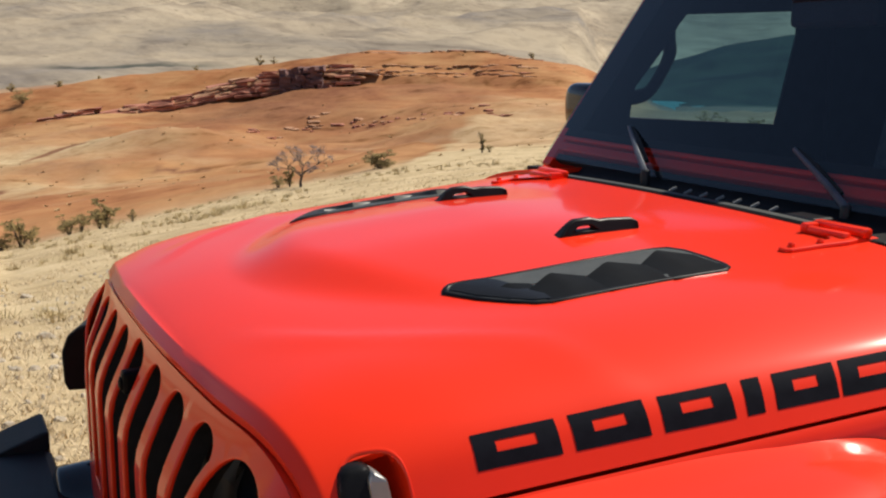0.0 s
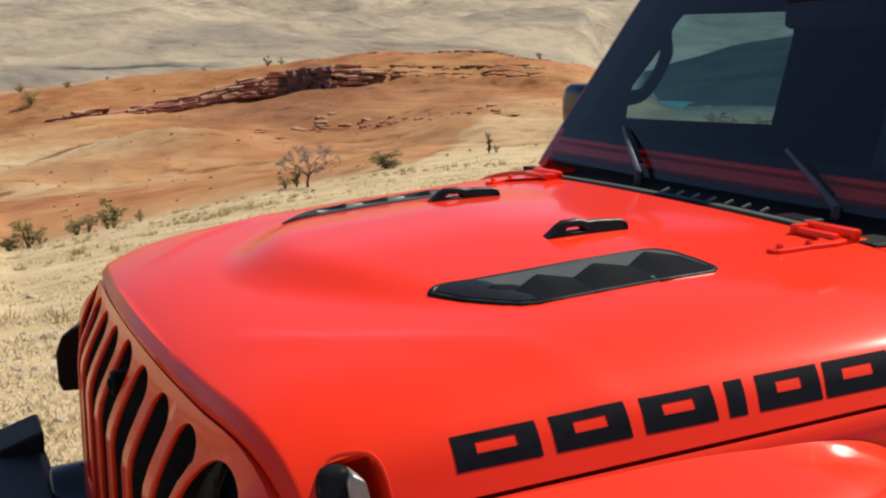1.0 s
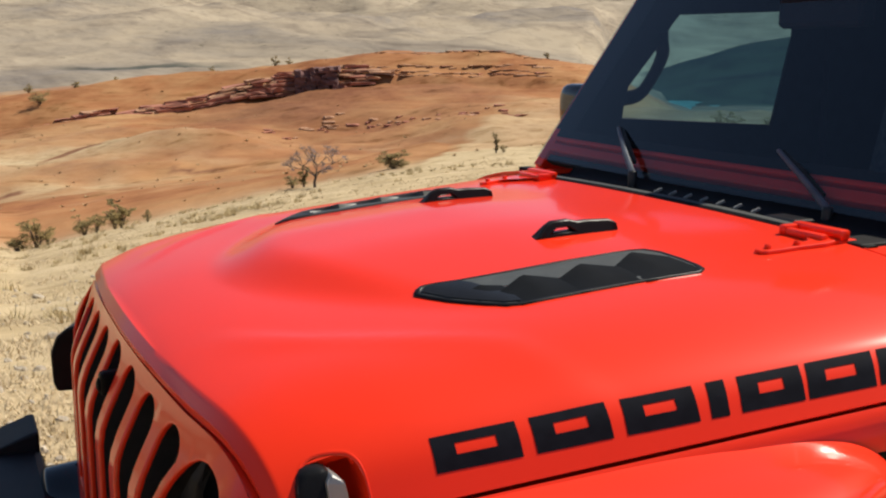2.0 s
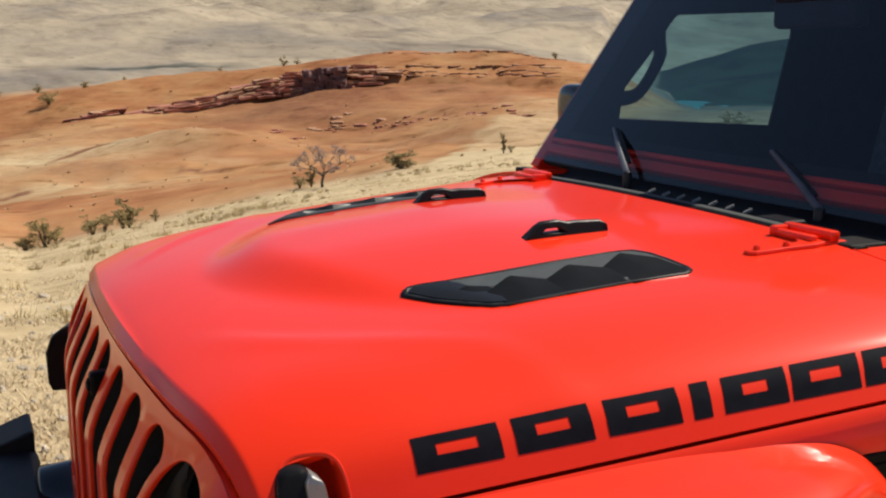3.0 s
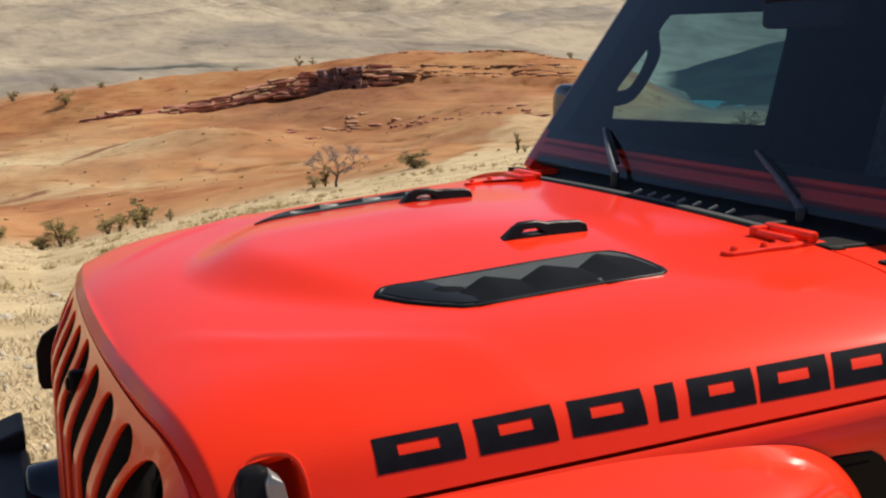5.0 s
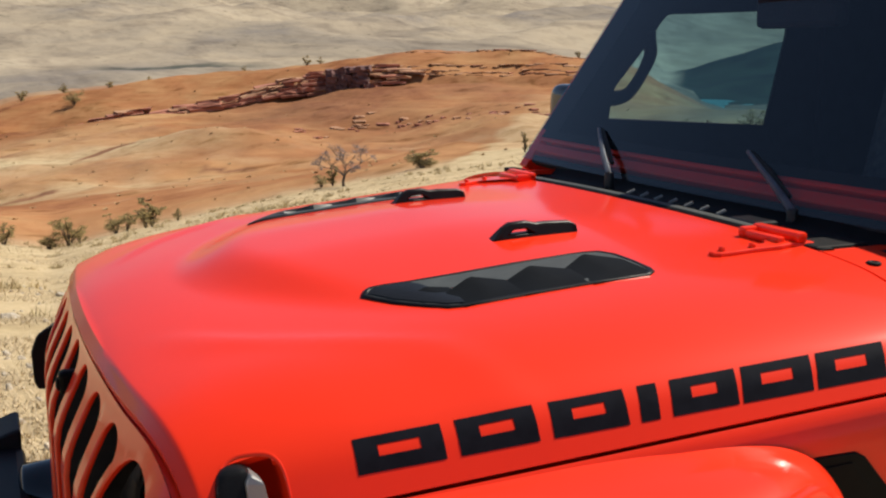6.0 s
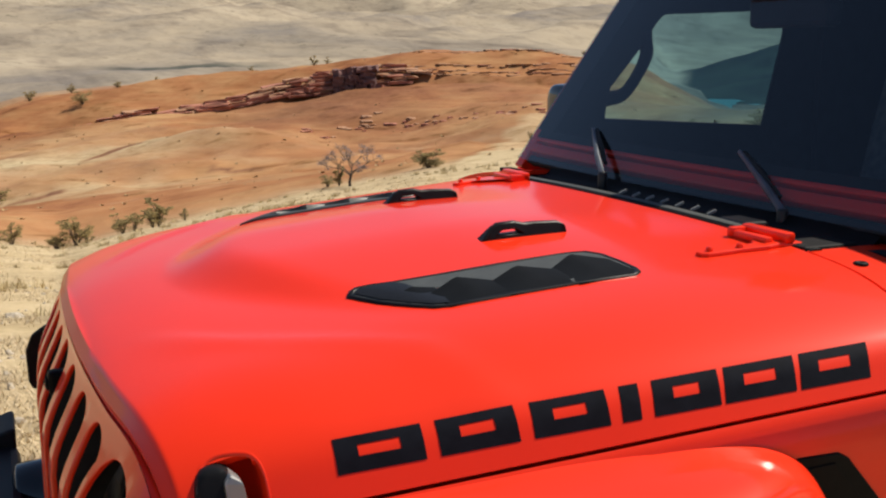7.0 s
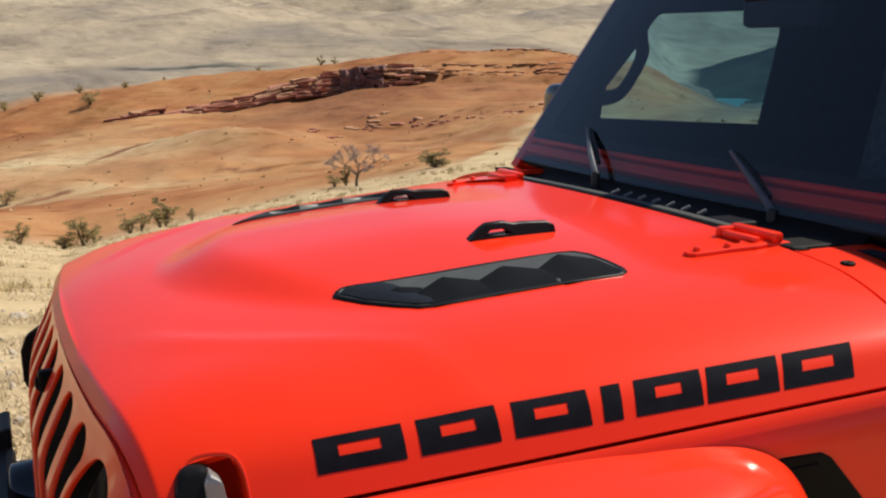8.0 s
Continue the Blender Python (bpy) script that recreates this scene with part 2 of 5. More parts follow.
def ground_zone(x, y, z):
    """Weights: dry grass, red soil, green scrub with gully shade, dark rubble with bank shade."""
    dx, dy = x - EYE_X, y - EYE_Y
    r = math.hypot(dx, dy)
    th = math.degrees(math.atan2(dx, dy))
    p = Vector((x, y, 0))
    n = noise.noise(p * 0.06) + 0.5 * noise.noise(p * 0.21)
    edge = 41 + 5 * n + 8 * sstep(20, 34, th) + (72 + 10 * n) * sstep(24.0, 28.4, th + 0.8 * n)
    grass = 1 - sstep(edge, edge + 7 + 26 * sstep(24.6, 27.6, th), r)
    mound = 0.8 * (1 - 0.85 * sstep(11.6, 13.6, th)) * sstep(100, 112, r + 8 * n) * (1 - sstep(118, 134, r + 8 * n)) * (0.4 + 0.9 * max(0, n + 0.35))
    grass = min(1, grass + mound + 0.42 * (1 - 0.6 * sstep(12, 14, th)) * sstep(0.05, 0.5, n) * sstep(60, 70, r) * (1 - sstep(104, 124, r)))
    red = sstep(40, 48, r + 3 * n) * (1 - sstep(188, 215, r + 6 * n))
    red *= 1 - 0.75 * sstep(34, 38, th) * sstep(60, 90, r)
    veg_shade = sstep(425 + 30 * (1 - sstep(36.2, 37.2, th)), 450 + 40 * (1 - sstep(36.2, 37.2, th)), r) * (1 - 0.85 * sstep(690, 745, r + 12 * n)) * (1 - sstep(1100, 1500, r)) * sstep(35.2, 36.0, th + 0.3 * n) * (1 - sstep(100, 120, th))
    veg_shade += 0.6 * (sstep(130, 190, r) + sstep(45, 60, r) * (1 - sstep(130, 190, r)) * sstep(35.4, 36.6, th)) * (1 - sstep(440, 470, r)) * sstep(33.4, 34.6, th) * (1 - sstep(100, 120, th))
    # shade of the gully behind the ridge, put into the scrub colour
    veg_shade += 0.75 * sstep(432, 446, r + 10 * n) * (1 - sstep(468, 486, r + 14 * n)) * sstep(4.5, 7, th) * (1 - sstep(12.5, 15, th))
    # near mound's bank: its shade put into the soil, with two darker streaks
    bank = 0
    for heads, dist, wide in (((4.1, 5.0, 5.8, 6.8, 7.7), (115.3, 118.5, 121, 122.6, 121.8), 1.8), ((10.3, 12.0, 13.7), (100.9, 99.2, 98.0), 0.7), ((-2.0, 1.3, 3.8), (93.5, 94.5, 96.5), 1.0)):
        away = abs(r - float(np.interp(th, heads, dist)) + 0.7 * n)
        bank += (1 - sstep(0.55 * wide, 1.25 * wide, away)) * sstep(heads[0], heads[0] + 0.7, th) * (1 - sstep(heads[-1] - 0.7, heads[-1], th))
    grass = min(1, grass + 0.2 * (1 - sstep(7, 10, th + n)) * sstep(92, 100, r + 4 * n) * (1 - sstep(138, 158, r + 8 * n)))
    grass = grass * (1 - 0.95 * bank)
    grass *= 1 - 0.4 * sstep(50, 60, r + 3 * n) * sstep(24.0, 27.0, th)
    grass *= 1 - 0.5 * sstep(31.5, 33.0, th) * sstep(60, 80, r + 4 * n)
    grass *= 1 - 0.45 * sstep(35.4, 36.6, th) * sstep(45, 62, r + 4 * n)
    scree_shade = 0.72 * (0.45 + 0.55 * sstep(128, 150, r)) * sstep(100, 118, r + 6 * n) * (1 - sstep(164, 168, r)) * sstep(8, 14, th) * (1 - sstep(25, 31, th)) * (0.7 + 0.5 * n)
    return grass, red, min(1, veg_shade), max(0, min(1, scree_shade + bank))


def ground_material():
    m = bpy.data.materials.new("ground")
    m.use_nodes = True
    nt = m.node_tree
    N, L = nt.nodes, nt.links
    b = N["Principled BSDF"]
    b.inputs["Roughness"].default_value = 0.95
    b.inputs["Specular IOR Level"].default_value = 0.15
    geo = N.new("ShaderNodeNewGeometry")

    def nz(scale, detail=8, rough=0.6, dist=0.0, squash=None):
        n = N.new("ShaderNodeTexNoise")
        n.inputs["Scale"].default_value = scale
        n.inputs["Detail"].default_value = detail
        n.inputs["Roughness"].default_value = rough
        n.inputs["Distortion"].default_value = dist
        if squash:
            mp = N.new("ShaderNodeMapping")
            mp.inputs["Scale"].default_value = squash
            L.new(geo.outputs["Position"], mp.inputs[0])
            L.new(mp.outputs[0], n.inputs["Vector"])
        else:
            L.new(geo.outputs["Position"], n.inputs["Vector"])
        return n.outputs["Fac"]

    def ramp(fac, *stops):
        r = N.new("ShaderNodeValToRGB")
        e = r.color_ramp.elements
        while len(e) < len(stops):
            e.new(0.5)
        for k, (pos, col) in zip(e, stops):
            k.position, k.color = pos, (*col, 1)
        L.new(fac, r.inputs[0])
        return r.outputs[0]

    def mix(fac, a, c, mode="MIX"):
        x = N.new("ShaderNodeMix")
        x.data_type, x.blend_type = "RGBA", mode
        if isinstance(fac, float):
            x.inputs[0].default_value = fac
        else:
            L.new(fac, x.inputs[0])
        L.new(a, x.inputs[6])
        L.new(c, x.inputs[7])
        return x.outputs[2]

    def attr(name):
        a = N.new("ShaderNodeAttribute")
        a.attribute_name = name
        return a.outputs["Fac"]

    far = ramp(nz(0.006, 9, 0.62, 0.8, (1, 0.45, 4)), (0.30, (0.20, 0.18, 0.17)), (0.39, (0.28, 0.24, 0.19)), (0.52, (0.36, 0.30, 0.22)), (0.68, (0.43, 0.365, 0.275)))
    streak = ramp(nz(0.022, 7, 0.65, 0.8, (1, 0.2, 4)), (0.34, (0.52, 0.50, 0.52)), (0.50, (1, 1, 1)))
    far = mix(0.7, far, streak, "MULTIPLY")
    far = mix(0.5, far, ramp(nz(0.10, 6, 0.7, 0.3, (1, 0.35, 3)), (0.36, (0.66, 0.64, 0.63)), (0.54, (1.08, 1.07, 1.05))), "MULTIPLY")
    far = mix(0.8, far, ramp(nz(0.16, 2, 0.5), (0.67, (1, 1, 1)), (0.74, (0.45, 0.46, 0.42))), "MULTIPLY")
    # grey-violet mottle: the far hills' shadows put into the colour
    far = mix(0.45, far, ramp(nz(0.011, 7, 0.7, 0.6, (1, 0.6, 2)), (0.36, (0.62, 0.61, 0.64)), (0.50, (1.0, 1.0, 1.0)), (0.66, (1.12, 1.09, 1.04))), "MULTIPLY")
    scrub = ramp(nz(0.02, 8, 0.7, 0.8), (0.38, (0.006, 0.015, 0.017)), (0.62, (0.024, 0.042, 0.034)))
    soil = ramp(nz(0.07, 10, 0.65, 0.4), (0.30, (0.24, 0.085, 0.038)), (0.46, (0.40, 0.182, 0.078)), (0.66, (0.48, 0.28, 0.13)))
    soil = mix(0.6, soil, ramp(nz(0.035, 6, 0.6, 1.0), (0.38, (0.60, 0.50, 0.42)), (0.56, (1, 1, 1))), "MULTIPLY")
    soil = mix(0.5, soil, ramp(nz(0.5, 8, 0.7, 0, (0.35, 0.35, 6)), (0.36, (0.62, 0.55, 0.5)), (0.56, (1, 1, 1))), "MULTIPLY")
    straw = ramp(nz(0.8, 10, 0.7), (0.30, (0.36, 0.278, 0.165)), (0.5, (0.56, 0.44, 0.268)), (0.70, (0.64, 0.525, 0.345)))
    straw = mix(0.55, straw, ramp(nz(0.45, 6, 0.65, 0.4), (0.36, (0.74, 0.70, 0.60)), (0.54, (1.03, 1.02, 1.0))), "MULTIPLY")
    straw = mix(0.4, straw, ramp(nz(14, 6, 0.7), (0.35, (0.55, 0.52, 0.48)), (0.6, (1, 1, 1))), "MULTIPLY")
    soil = mix(attr("scree_shade"), soil, ramp(nz(0.6, 7, 0.7), (0.35, (0.15, 0.062, 0.036)), (0.65, (0.27, 0.125, 0.065))))
    c = mix(attr("veg_shade"), far, scrub)
    c = mix(attr("red"), c, soil)
    c = mix(attr("grass"), c, straw)
    dots = ramp(nz(0.4, 5, 0.65, 0.3, (0.4, 1, 1)), (0.56, (1, 1, 1)), (0.68, (0.58, 0.52, 0.40)))
    c = mix(attr("red"), c, mix(1.0, c, dots, "MULTIPLY"))
    L.new(c, b.inputs["Base Color"])
    bp = N.new("ShaderNodeBump")
    bp.inputs["Strength"].default_value = 0.6
    bp.inputs["Distance"].default_value = 0.05
    L.new(nz(6, 8, 0.7), bp.inputs["Height"])
    L.new(bp.outputs[0], b.inputs["Normal"])
    return m


def build_ground():
    angs = [a * 0.4 - 12 for a in range(200)] + [68 + a * 4 for a in range(70)]
    radii = [0.6 * 1.045 ** k for k in range(400)]
    radii = [r for r in radii if r < 88] + [88 + 1.0 * k for k in range(62)] + [150 + 0.8 * k for k in range(48)] + [189 * 1.03 ** k for k in range(120)]
    radii = [r for r in radii if r < 4600]
    verts = [(EYE_X, EYE_Y, 0)]
    for r in radii:
        for a in angs:
            x, y = EYE_X + r * math.sin(radians(a)), EYE_Y + r * math.cos(radians(a))
            verts.append((x, y, ground_z(x, y)))
    n = len(angs)
    faces = [(0, 1 + (j + 1) % n, 1 + j) for j in range(n)]
    for i in range(len(radii) - 1):
        o = 1 + i * n
        faces += [(o + j, o + (j + 1) % n, o + n + (j + 1) % n, o + n + j) for j in range(n)]
    me = bpy.data.meshes.new("ground")
    me.from_pydata(verts, [], faces)
    for p in me.polygons:
        p.use_smooth = True
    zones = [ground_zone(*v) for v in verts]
    for k, nm in enumerate(("grass", "red", "veg_shade", "scree_shade")):
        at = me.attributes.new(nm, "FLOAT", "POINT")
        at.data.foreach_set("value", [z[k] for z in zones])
    me.materials.append(ground_material())
    if me.polygons[5000].normal.z < 0:
        me.flip_normals()
    return tagged(new("ground", me), "dry straw-coloured slope falling to red desert hills", "ground", kind="structure")


build_ground()

# ---------------------------------------------------------------- the vehicle: shapes shared by its panels
def hood_shell(x):
    return 0.675 + 0.14 * x


def hood_half(x):
    return hood_shell(x) + 0.010


def hood_seam(x):
    return 0.985 + 0.102 * x


def hood_front(y):
    a = abs(y)
    return -0.021 + 0.1167 * y * y + 0.0004 * (max(0, a - 0.403) / 0.1) ** 2


def hood_front_slope(a):
    return 0.233 * a + 0.08 * max(0, a - 0.403)


def hood_base(x, y):
    return 1.094 + 0.078 * (max(x, 0) / 0.65) ** 0.75 - 0.006 * (y / 0.47) ** 2


def bulge_foot(x, y):
    """Distance inside the curved front foot of the raised centre; negative in front of it."""
    k = min(abs(y), 0.56) / 0.51
    return (x - 0.128 - 0.33 * k ** 1.82) / math.sqrt(1 + (1.18 * k ** 0.82) ** 2)


def hood_bulge(x, y):
    a, d = abs(y), bulge_foot(x, y)
    front, side = d / 0.13, (0.52 - a) / 0.45
    h = max(0, 0.16 - abs(front - side)) / 0.16
    u = min(front, side) - h * h * 0.04
    rise = 0.0315 * sstep(0, 1, u) * (1 - 0.97 * sstep(0.55, 1.02, x))
    # low crest that runs round the front of the raised centre
    e = d + 0.136 - 0.25 * max(0, a - 0.40)
    crest = 0.0031 * math.exp(-(e / (0.015 if e > 0 else 0.030)) ** 2) * sstep(0.24, 0.39, a) * (1 - sstep(0.36, 0.56, x))
    return rise + crest


def hood_z(x, y):
    a, yt, ys, zs = abs(y), 0.48 - 0.07 * x, hood_shell(x), hood_seam(x) - 0.005
    z = hood_base(x, y) + hood_bulge(x, y)
    if a > yt:
        u = min(0.96, (a - yt) / (ys - yt))
        z = zs + (z - zs) * (1 - u ** 2.4) ** (1 / 2.4)
        yk = yt + 0.96 * (ys - yt)
        if a > yk:      # plain skirt down to the seam
            z += (zs + 0.005 - z) * min(1, (a - yk) / (ys + 0.010 - yk))
    w = 0.0125 * (1 + hood_front_slope(a) ** 2) ** 0.22
    d = x - hood_front(y)
    if d < w:
        z -= 0.0125 * (1 - max(0, d) / w)
    if d < 0.20:
        z -= 0.0194 * (1 - max(0, d) / 0.20) ** 2
    # off-side front corner lowered to fit its outline in the camera's view
    return z - 0.0125 * sstep(0.06, 0.62, y) * (1 - sstep(0, 0.42, d)) - 0.008 * sstep(0.40, 0.60, y) * (1 - sstep(0, 0.09, d))


def hood_normal(x, y):
    e = 0.003
    return Vector((hood_z(x - e, y) - hood_z(x + e, y), hood_z(x, y - e) - hood_z(x, y + e), 2 * e)).normalized()


def on_hood(x, y, up=0.0):
    return Vector((x, y, hood_z(x, y))) + hood_normal(x, y) * up


car = tagged(new("off_road_car"), "glossy bright red four-wheel-drive car parked on dry grass", "car")


def hood_rear(y):
    return 1.003 - 0.02 * sstep(0.60, 0.80, abs(y))


POCKET = [(.062, .96), (.064, 1.015), (.067, 1.034), (.076, 1.047), (.092, 1.054), (.116, 1.056), (.129, 1.052), (.136, 1.038), (.139, 1.005), (.142, .96)]


def pocket_loop(f):
    out = []
    for k in range(len(POCKET) - 1):      # even curve through the corners
        q = [Vector(POCKET[min(max(k + i, 0), len(POCKET) - 1)]) for i in (-1, 0, 1, 2)]
        for t in (0, .25, .5, .75):
            out.append(.5 * (2 * q[1] + (q[2] - q[0]) * t + (2 * q[0] - 5 * q[1] + 4 * q[2] - q[3]) * t * t + (3 * q[1] - q[0] - 3 * q[2] + q[3]) * t ** 3))
    out.append(Vector(POCKET[-1]))
    return [(.103 + (p.x - .103) * f, .97 + (p.y - .97) * f) for p in out]


def inside_loop(p, loop):
    c = False
    for (a, b), (d, e) in zip(loop, loop[1:] + loop[:1]):
        if (b > p[1]) != (e > p[1]) and p[0] < (d - a) * (p[1] - b) / (e - b) + a:
            c = not c
    return c


def build_hood():
    vs = [math.sin(math.pi / 2 * k / 44) for k in range(-44, 45)]
    ss = [0, .004, .008, .0122, .0145, .018] + [.004 * k for k in range(6, 44)] + [0.172 + 0.828 * k / 54 for k in range(1, 55)]
    rows = []
    for s in ss:
        row = []
        for v in vs:
            y = v * hood_half(s * 1.04)
            x = hood_front(y) + s * (hood_rear(y) - hood_front(y))
            y = v * hood_half(x)
            row.append((x, y, hood_z(x, y)))
        rows.append(row)
    # rolled leading edge and underside skirt
    first = [(p[0] + 0.003, p[1], p[2] - 0.013) for p in rows[0]]
    bm = grid([first] + rows)
    # pockets of the bonnet catches
    hole = [f for f in bm.faces if inside_loop((f.calc_center_median().x, f.calc_center_median().z), pocket_loop(1.0)) and abs(f.calc_center_median().y) > .5]
    bmesh.ops.delete(bm, geom=hole, context="FACES")
    ob = smooth_by_angle(part("hood", bm, RED, car, "glossy red bonnet with a raised centre"), 30)
    sharp_rim(ob)
    so = ob.modifiers.new("thick", "SOLIDIFY")
    so.thickness, so.offset = 0.012, -1
    return ob


hood = build_hood()


# black vents let into the bonnet, one each side
VENT = [(.341, .349), (.347, .337), (.358, .331), (.375, .3325), (.408, .338), (.487, .343), (.580, .346), (.679, .348), (.703, .350), (.725, .356), (.739, .380), (.744, .424),
        (.744, .468), (.740, .482), (.725, .4925), (.641, .4825), (.554, .4755), (.493, .472), (.450, .4705), (.428, .462), (.400, .434), (.372, .400), (.352, .368)]


def build_vent(sg):
    cx = sum(p[0] for p in VENT) / len(VENT)
    cy = sum(p[1] for p in VENT) / len(VENT)

    def ring(scale_in, up):
        out = []
        for x, y in VENT:
            d = Vector((x - cx, y - cy))
            d -= d.normalized() * scale_in
            out.append(on_hood(cx + d.x, sg * (cy + d.y), up))
        return out
    bezel = part("vent_bezel", grid([ring(-0.003, -0.001), ring(-0.001, 0.0028), ring(0.004, 0.0036), ring(0.008, 0.002), ring(0.010, -0.006)], close=True),
                 SATIN_BLACK, hood, "satin black vent surround", smooth=True)
    spine = [(min(.70, max(.40, x)), .385 + .03 * sstep(.35, .6, x)) for x, y in VENT]

    def inner(f, up):
        return [on_hood(a + (x - a) * f, sg * (b + (y - b) * f), up) for (x, y), (a, b) in zip(VENT, spine)]
    # floor: sun and sky on its black plastic put into the grey
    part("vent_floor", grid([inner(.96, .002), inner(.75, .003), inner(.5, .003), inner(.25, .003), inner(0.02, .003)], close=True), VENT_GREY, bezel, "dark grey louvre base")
    nose = [(.350, .349), (.362, .339), (.385, .341), (.412, .344), (.424, .362), (.440, .404), (.452, .440), (.450, .462), (.430, .453), (.402, .425), (.375, .392)]
    bm = bmesh.new()
    mid = bm.verts.new(on_hood(.402, sg * .388, .0065))
    rim = [bm.verts.new(on_hood(x, sg * y, .0042)) for x, y in nose]
    for k in range(len(rim)):
        bm.faces.new((rim[k], rim[(k + 1) % len(rim)], mid))
    smooth_by_angle(part("vent_nose", bm, SATIN_BLACK, bezel, "satin black nose of the vent"), 40)
    # raked louvres: black puts shade into outward mouths, grey puts sun on inner backs
    for x0, x1, y0, y1, lift in ((.404, .462, .440, .385, .4), (.446, .552, .472, .392, 1), (.536, .652, .477, .394, 1), (.640, .738, .487, .386, 1)):
        rows = []
        for j in range(8):
            f = min(j, 6) / 6
            row = []
            for k in range(13):
                u = k / 12
                tri = min(u / .48, (1 - u) / .52)
                inner = y1 + .026 * lift * (1 - tri)
                up = .0022 + (.0020 + .0085 * lift * tri) * f if j < 7 else .0020
                row.append(on_hood(x0 + (x1 - x0) * u - .008 * f, sg * (y0 + (inner - y0) * f - (.004 if j == 7 else 0)), up))
            rows.append(row)
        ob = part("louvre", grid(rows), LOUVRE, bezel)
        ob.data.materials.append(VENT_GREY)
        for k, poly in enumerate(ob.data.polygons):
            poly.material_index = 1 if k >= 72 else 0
        smooth_by_angle(ob, 25)


build_vent(-1)
build_vent(1)


# windscreen rest loops on the bonnet
def build_loop(sg):
    prof = [(.600, 0), (.606, .004), (.622, .020), (.634, .0265), (.665, .027), (.683, .022), (.70, .0225), (.745, .020), (.756, .014), (.760, 0)]
    hole = [(.634, .008), (.641, .0145), (.664, .0145), (.674, .008)]

    def at(x, h, y):
        return (x, sg * y, hood_z(x, sg * .224) - 0.002 + h)
    bm = bmesh.new()
    # two cheeks and a saddle leave a see-through bridge
    for y0, y1 in ((.212, .236),):
        left = [bm.verts.new(at(x, h, y0 + (.006 if h > .015 else 0))) for x, h in prof]
        right = [bm.verts.new(at(x, h, y1 - (.006 if h > .015 else 0))) for x, h in prof]
        hl = [bm.verts.new(at(x, h, y0 + .002)) for x, h in hole]
        hr = [bm.verts.new(at(x, h, y1 - .002)) for x, h in hole]
        for side, hh in ((left, hl), (right, hr)):
            es = [bm.edges.new((side[k], side[(k + 1) % len(side)])) for k in range(len(side))]
            es += [bm.edges.new((hh[k], hh[(k + 1) % 4])) for k in range(4)]
            bmesh.ops.triangle_fill(bm, edges=es, use_beauty=True)
        for k in range(len(prof)):
            j = (k + 1) % len(prof)
            bm.faces.new((left[k], left[j], right[j], right[k]))
        for k in range(4):
            j = (k + 1) % 4
            bm.faces.new((hl[k], hr[k], hr[j], hl[j]))
    ob = part("windscreen_rest", bm, SATIN_BLACK, hood, "black plastic tie-down loop")
    bevel_mod(ob, 0.003, 2)
    smooth_by_angle(ob, 40)


build_loop(-1)
build_loop(1)


# red bonnet hinges
def build_hinge(sg):
    # foot on the bonnet
    out = [(.857, .468), (.856, .455), (.866, .449), (.90, .456), (.955, .462), (.970, .440), (.976, .395), (.984, .386), (.998, .384), (.998, .490), (.965, .492), (.92, .482), (.89, .479), (.866, .475)]
    bm = bmesh.new()
    lo = [bm.verts.new(on_hood(x, sg * y, 0.0)) for x, y in out]
    hi = [bm.verts.new(on_hood(x, sg * y, 0.006 + 0.001 * sstep(.93, 1.0, x))) for x, y in out]
    bm.faces.new(hi)
    for k in range(len(out)):
        j = (k + 1) % len(out)
        bm.faces.new((lo[k], lo[j], hi[j], hi[k]))
    bmesh.ops.triangulate(bm, faces=[f for f in bm.faces if len(f.verts) > 4])
    foot = bevel_mod(part("hinge", bm, RED, hood, "red bonnet hinge"), 0.003)
    # knuckle: two bars with a gap between them, on a leaf that goes under the cowl
    lo, hi = sorted((sg * .384, sg * .492))
    smooth_by_angle(part("hinge_barrel", boxes((.994, 1.014, lo, hi, 1.198, 1.2145), (.968, .984, lo + .014, hi - .004, 1.194, 1.2075), (.966, 1.012, lo + (.092 if sg < 0 else 0), hi - (0 if sg < 0 else .092), 1.194, 1.2115), bev=.0045), RED, foot))
    part("hinge_leaf", boxes((.99, 1.03, lo, hi, 1.186, 1.199), bev=0.004), RED, foot)
    for x, y in ((.876, .463), (.925, .472)):
        p = on_hood(x, sg * y, 0.009)
        part("bolt", lathe([(0.0001, .003), (.004, .003), (.0055, .001), (.0055, -.004)], p, "z", 10), RED, foot)


build_hinge(-1)
build_hinge(1)


# plain dark decal shapes along the side of the bonnet: slotted blocks and one bar
def build_decal(x0, x1, slot):
    def at(u, v):
        x = x0 + (x1 - x0) * u - 0.018 * v * sstep(0.25, 0.9, x0)
        yt, yb = 0.678 + 0.130 * (x - 0.213), 0.7015 + 0.1435 * (x - 0.214)
        return on_hood(x, -(yt + (yb - yt) * v), 0.0007)

    def block(cu, cv, hu, hv, n=6):
        corners = [(cu + hu, cv + hv), (cu - hu, cv + hv), (cu - hu, cv - hv), (cu + hu, cv - hv)]
        return [(a + (c - a) * k / n, b + (d - b) * k / n) for (a, b), (c, d) in zip(corners, corners[1:] + corners[:1]) for k in range(n)]
    wide = x1 - x0
    outer = block(.5, .5, .5, .5)
    inner = block(.5, .5, .5 - .026 / wide, .16) if slot else [(.5, .5)] * len(outer)
    rows = [[at(a + (c - a) * f, b + (d - b) * f) for (a, b), (c, d) in zip(outer, inner)] for f in (0, .35, .7, 1 if slot else .99)]
    part("decal_block" if slot else "decal_bar", grid(rows, close=True), DECAL, hood, "plain dark decal block", smooth=True)


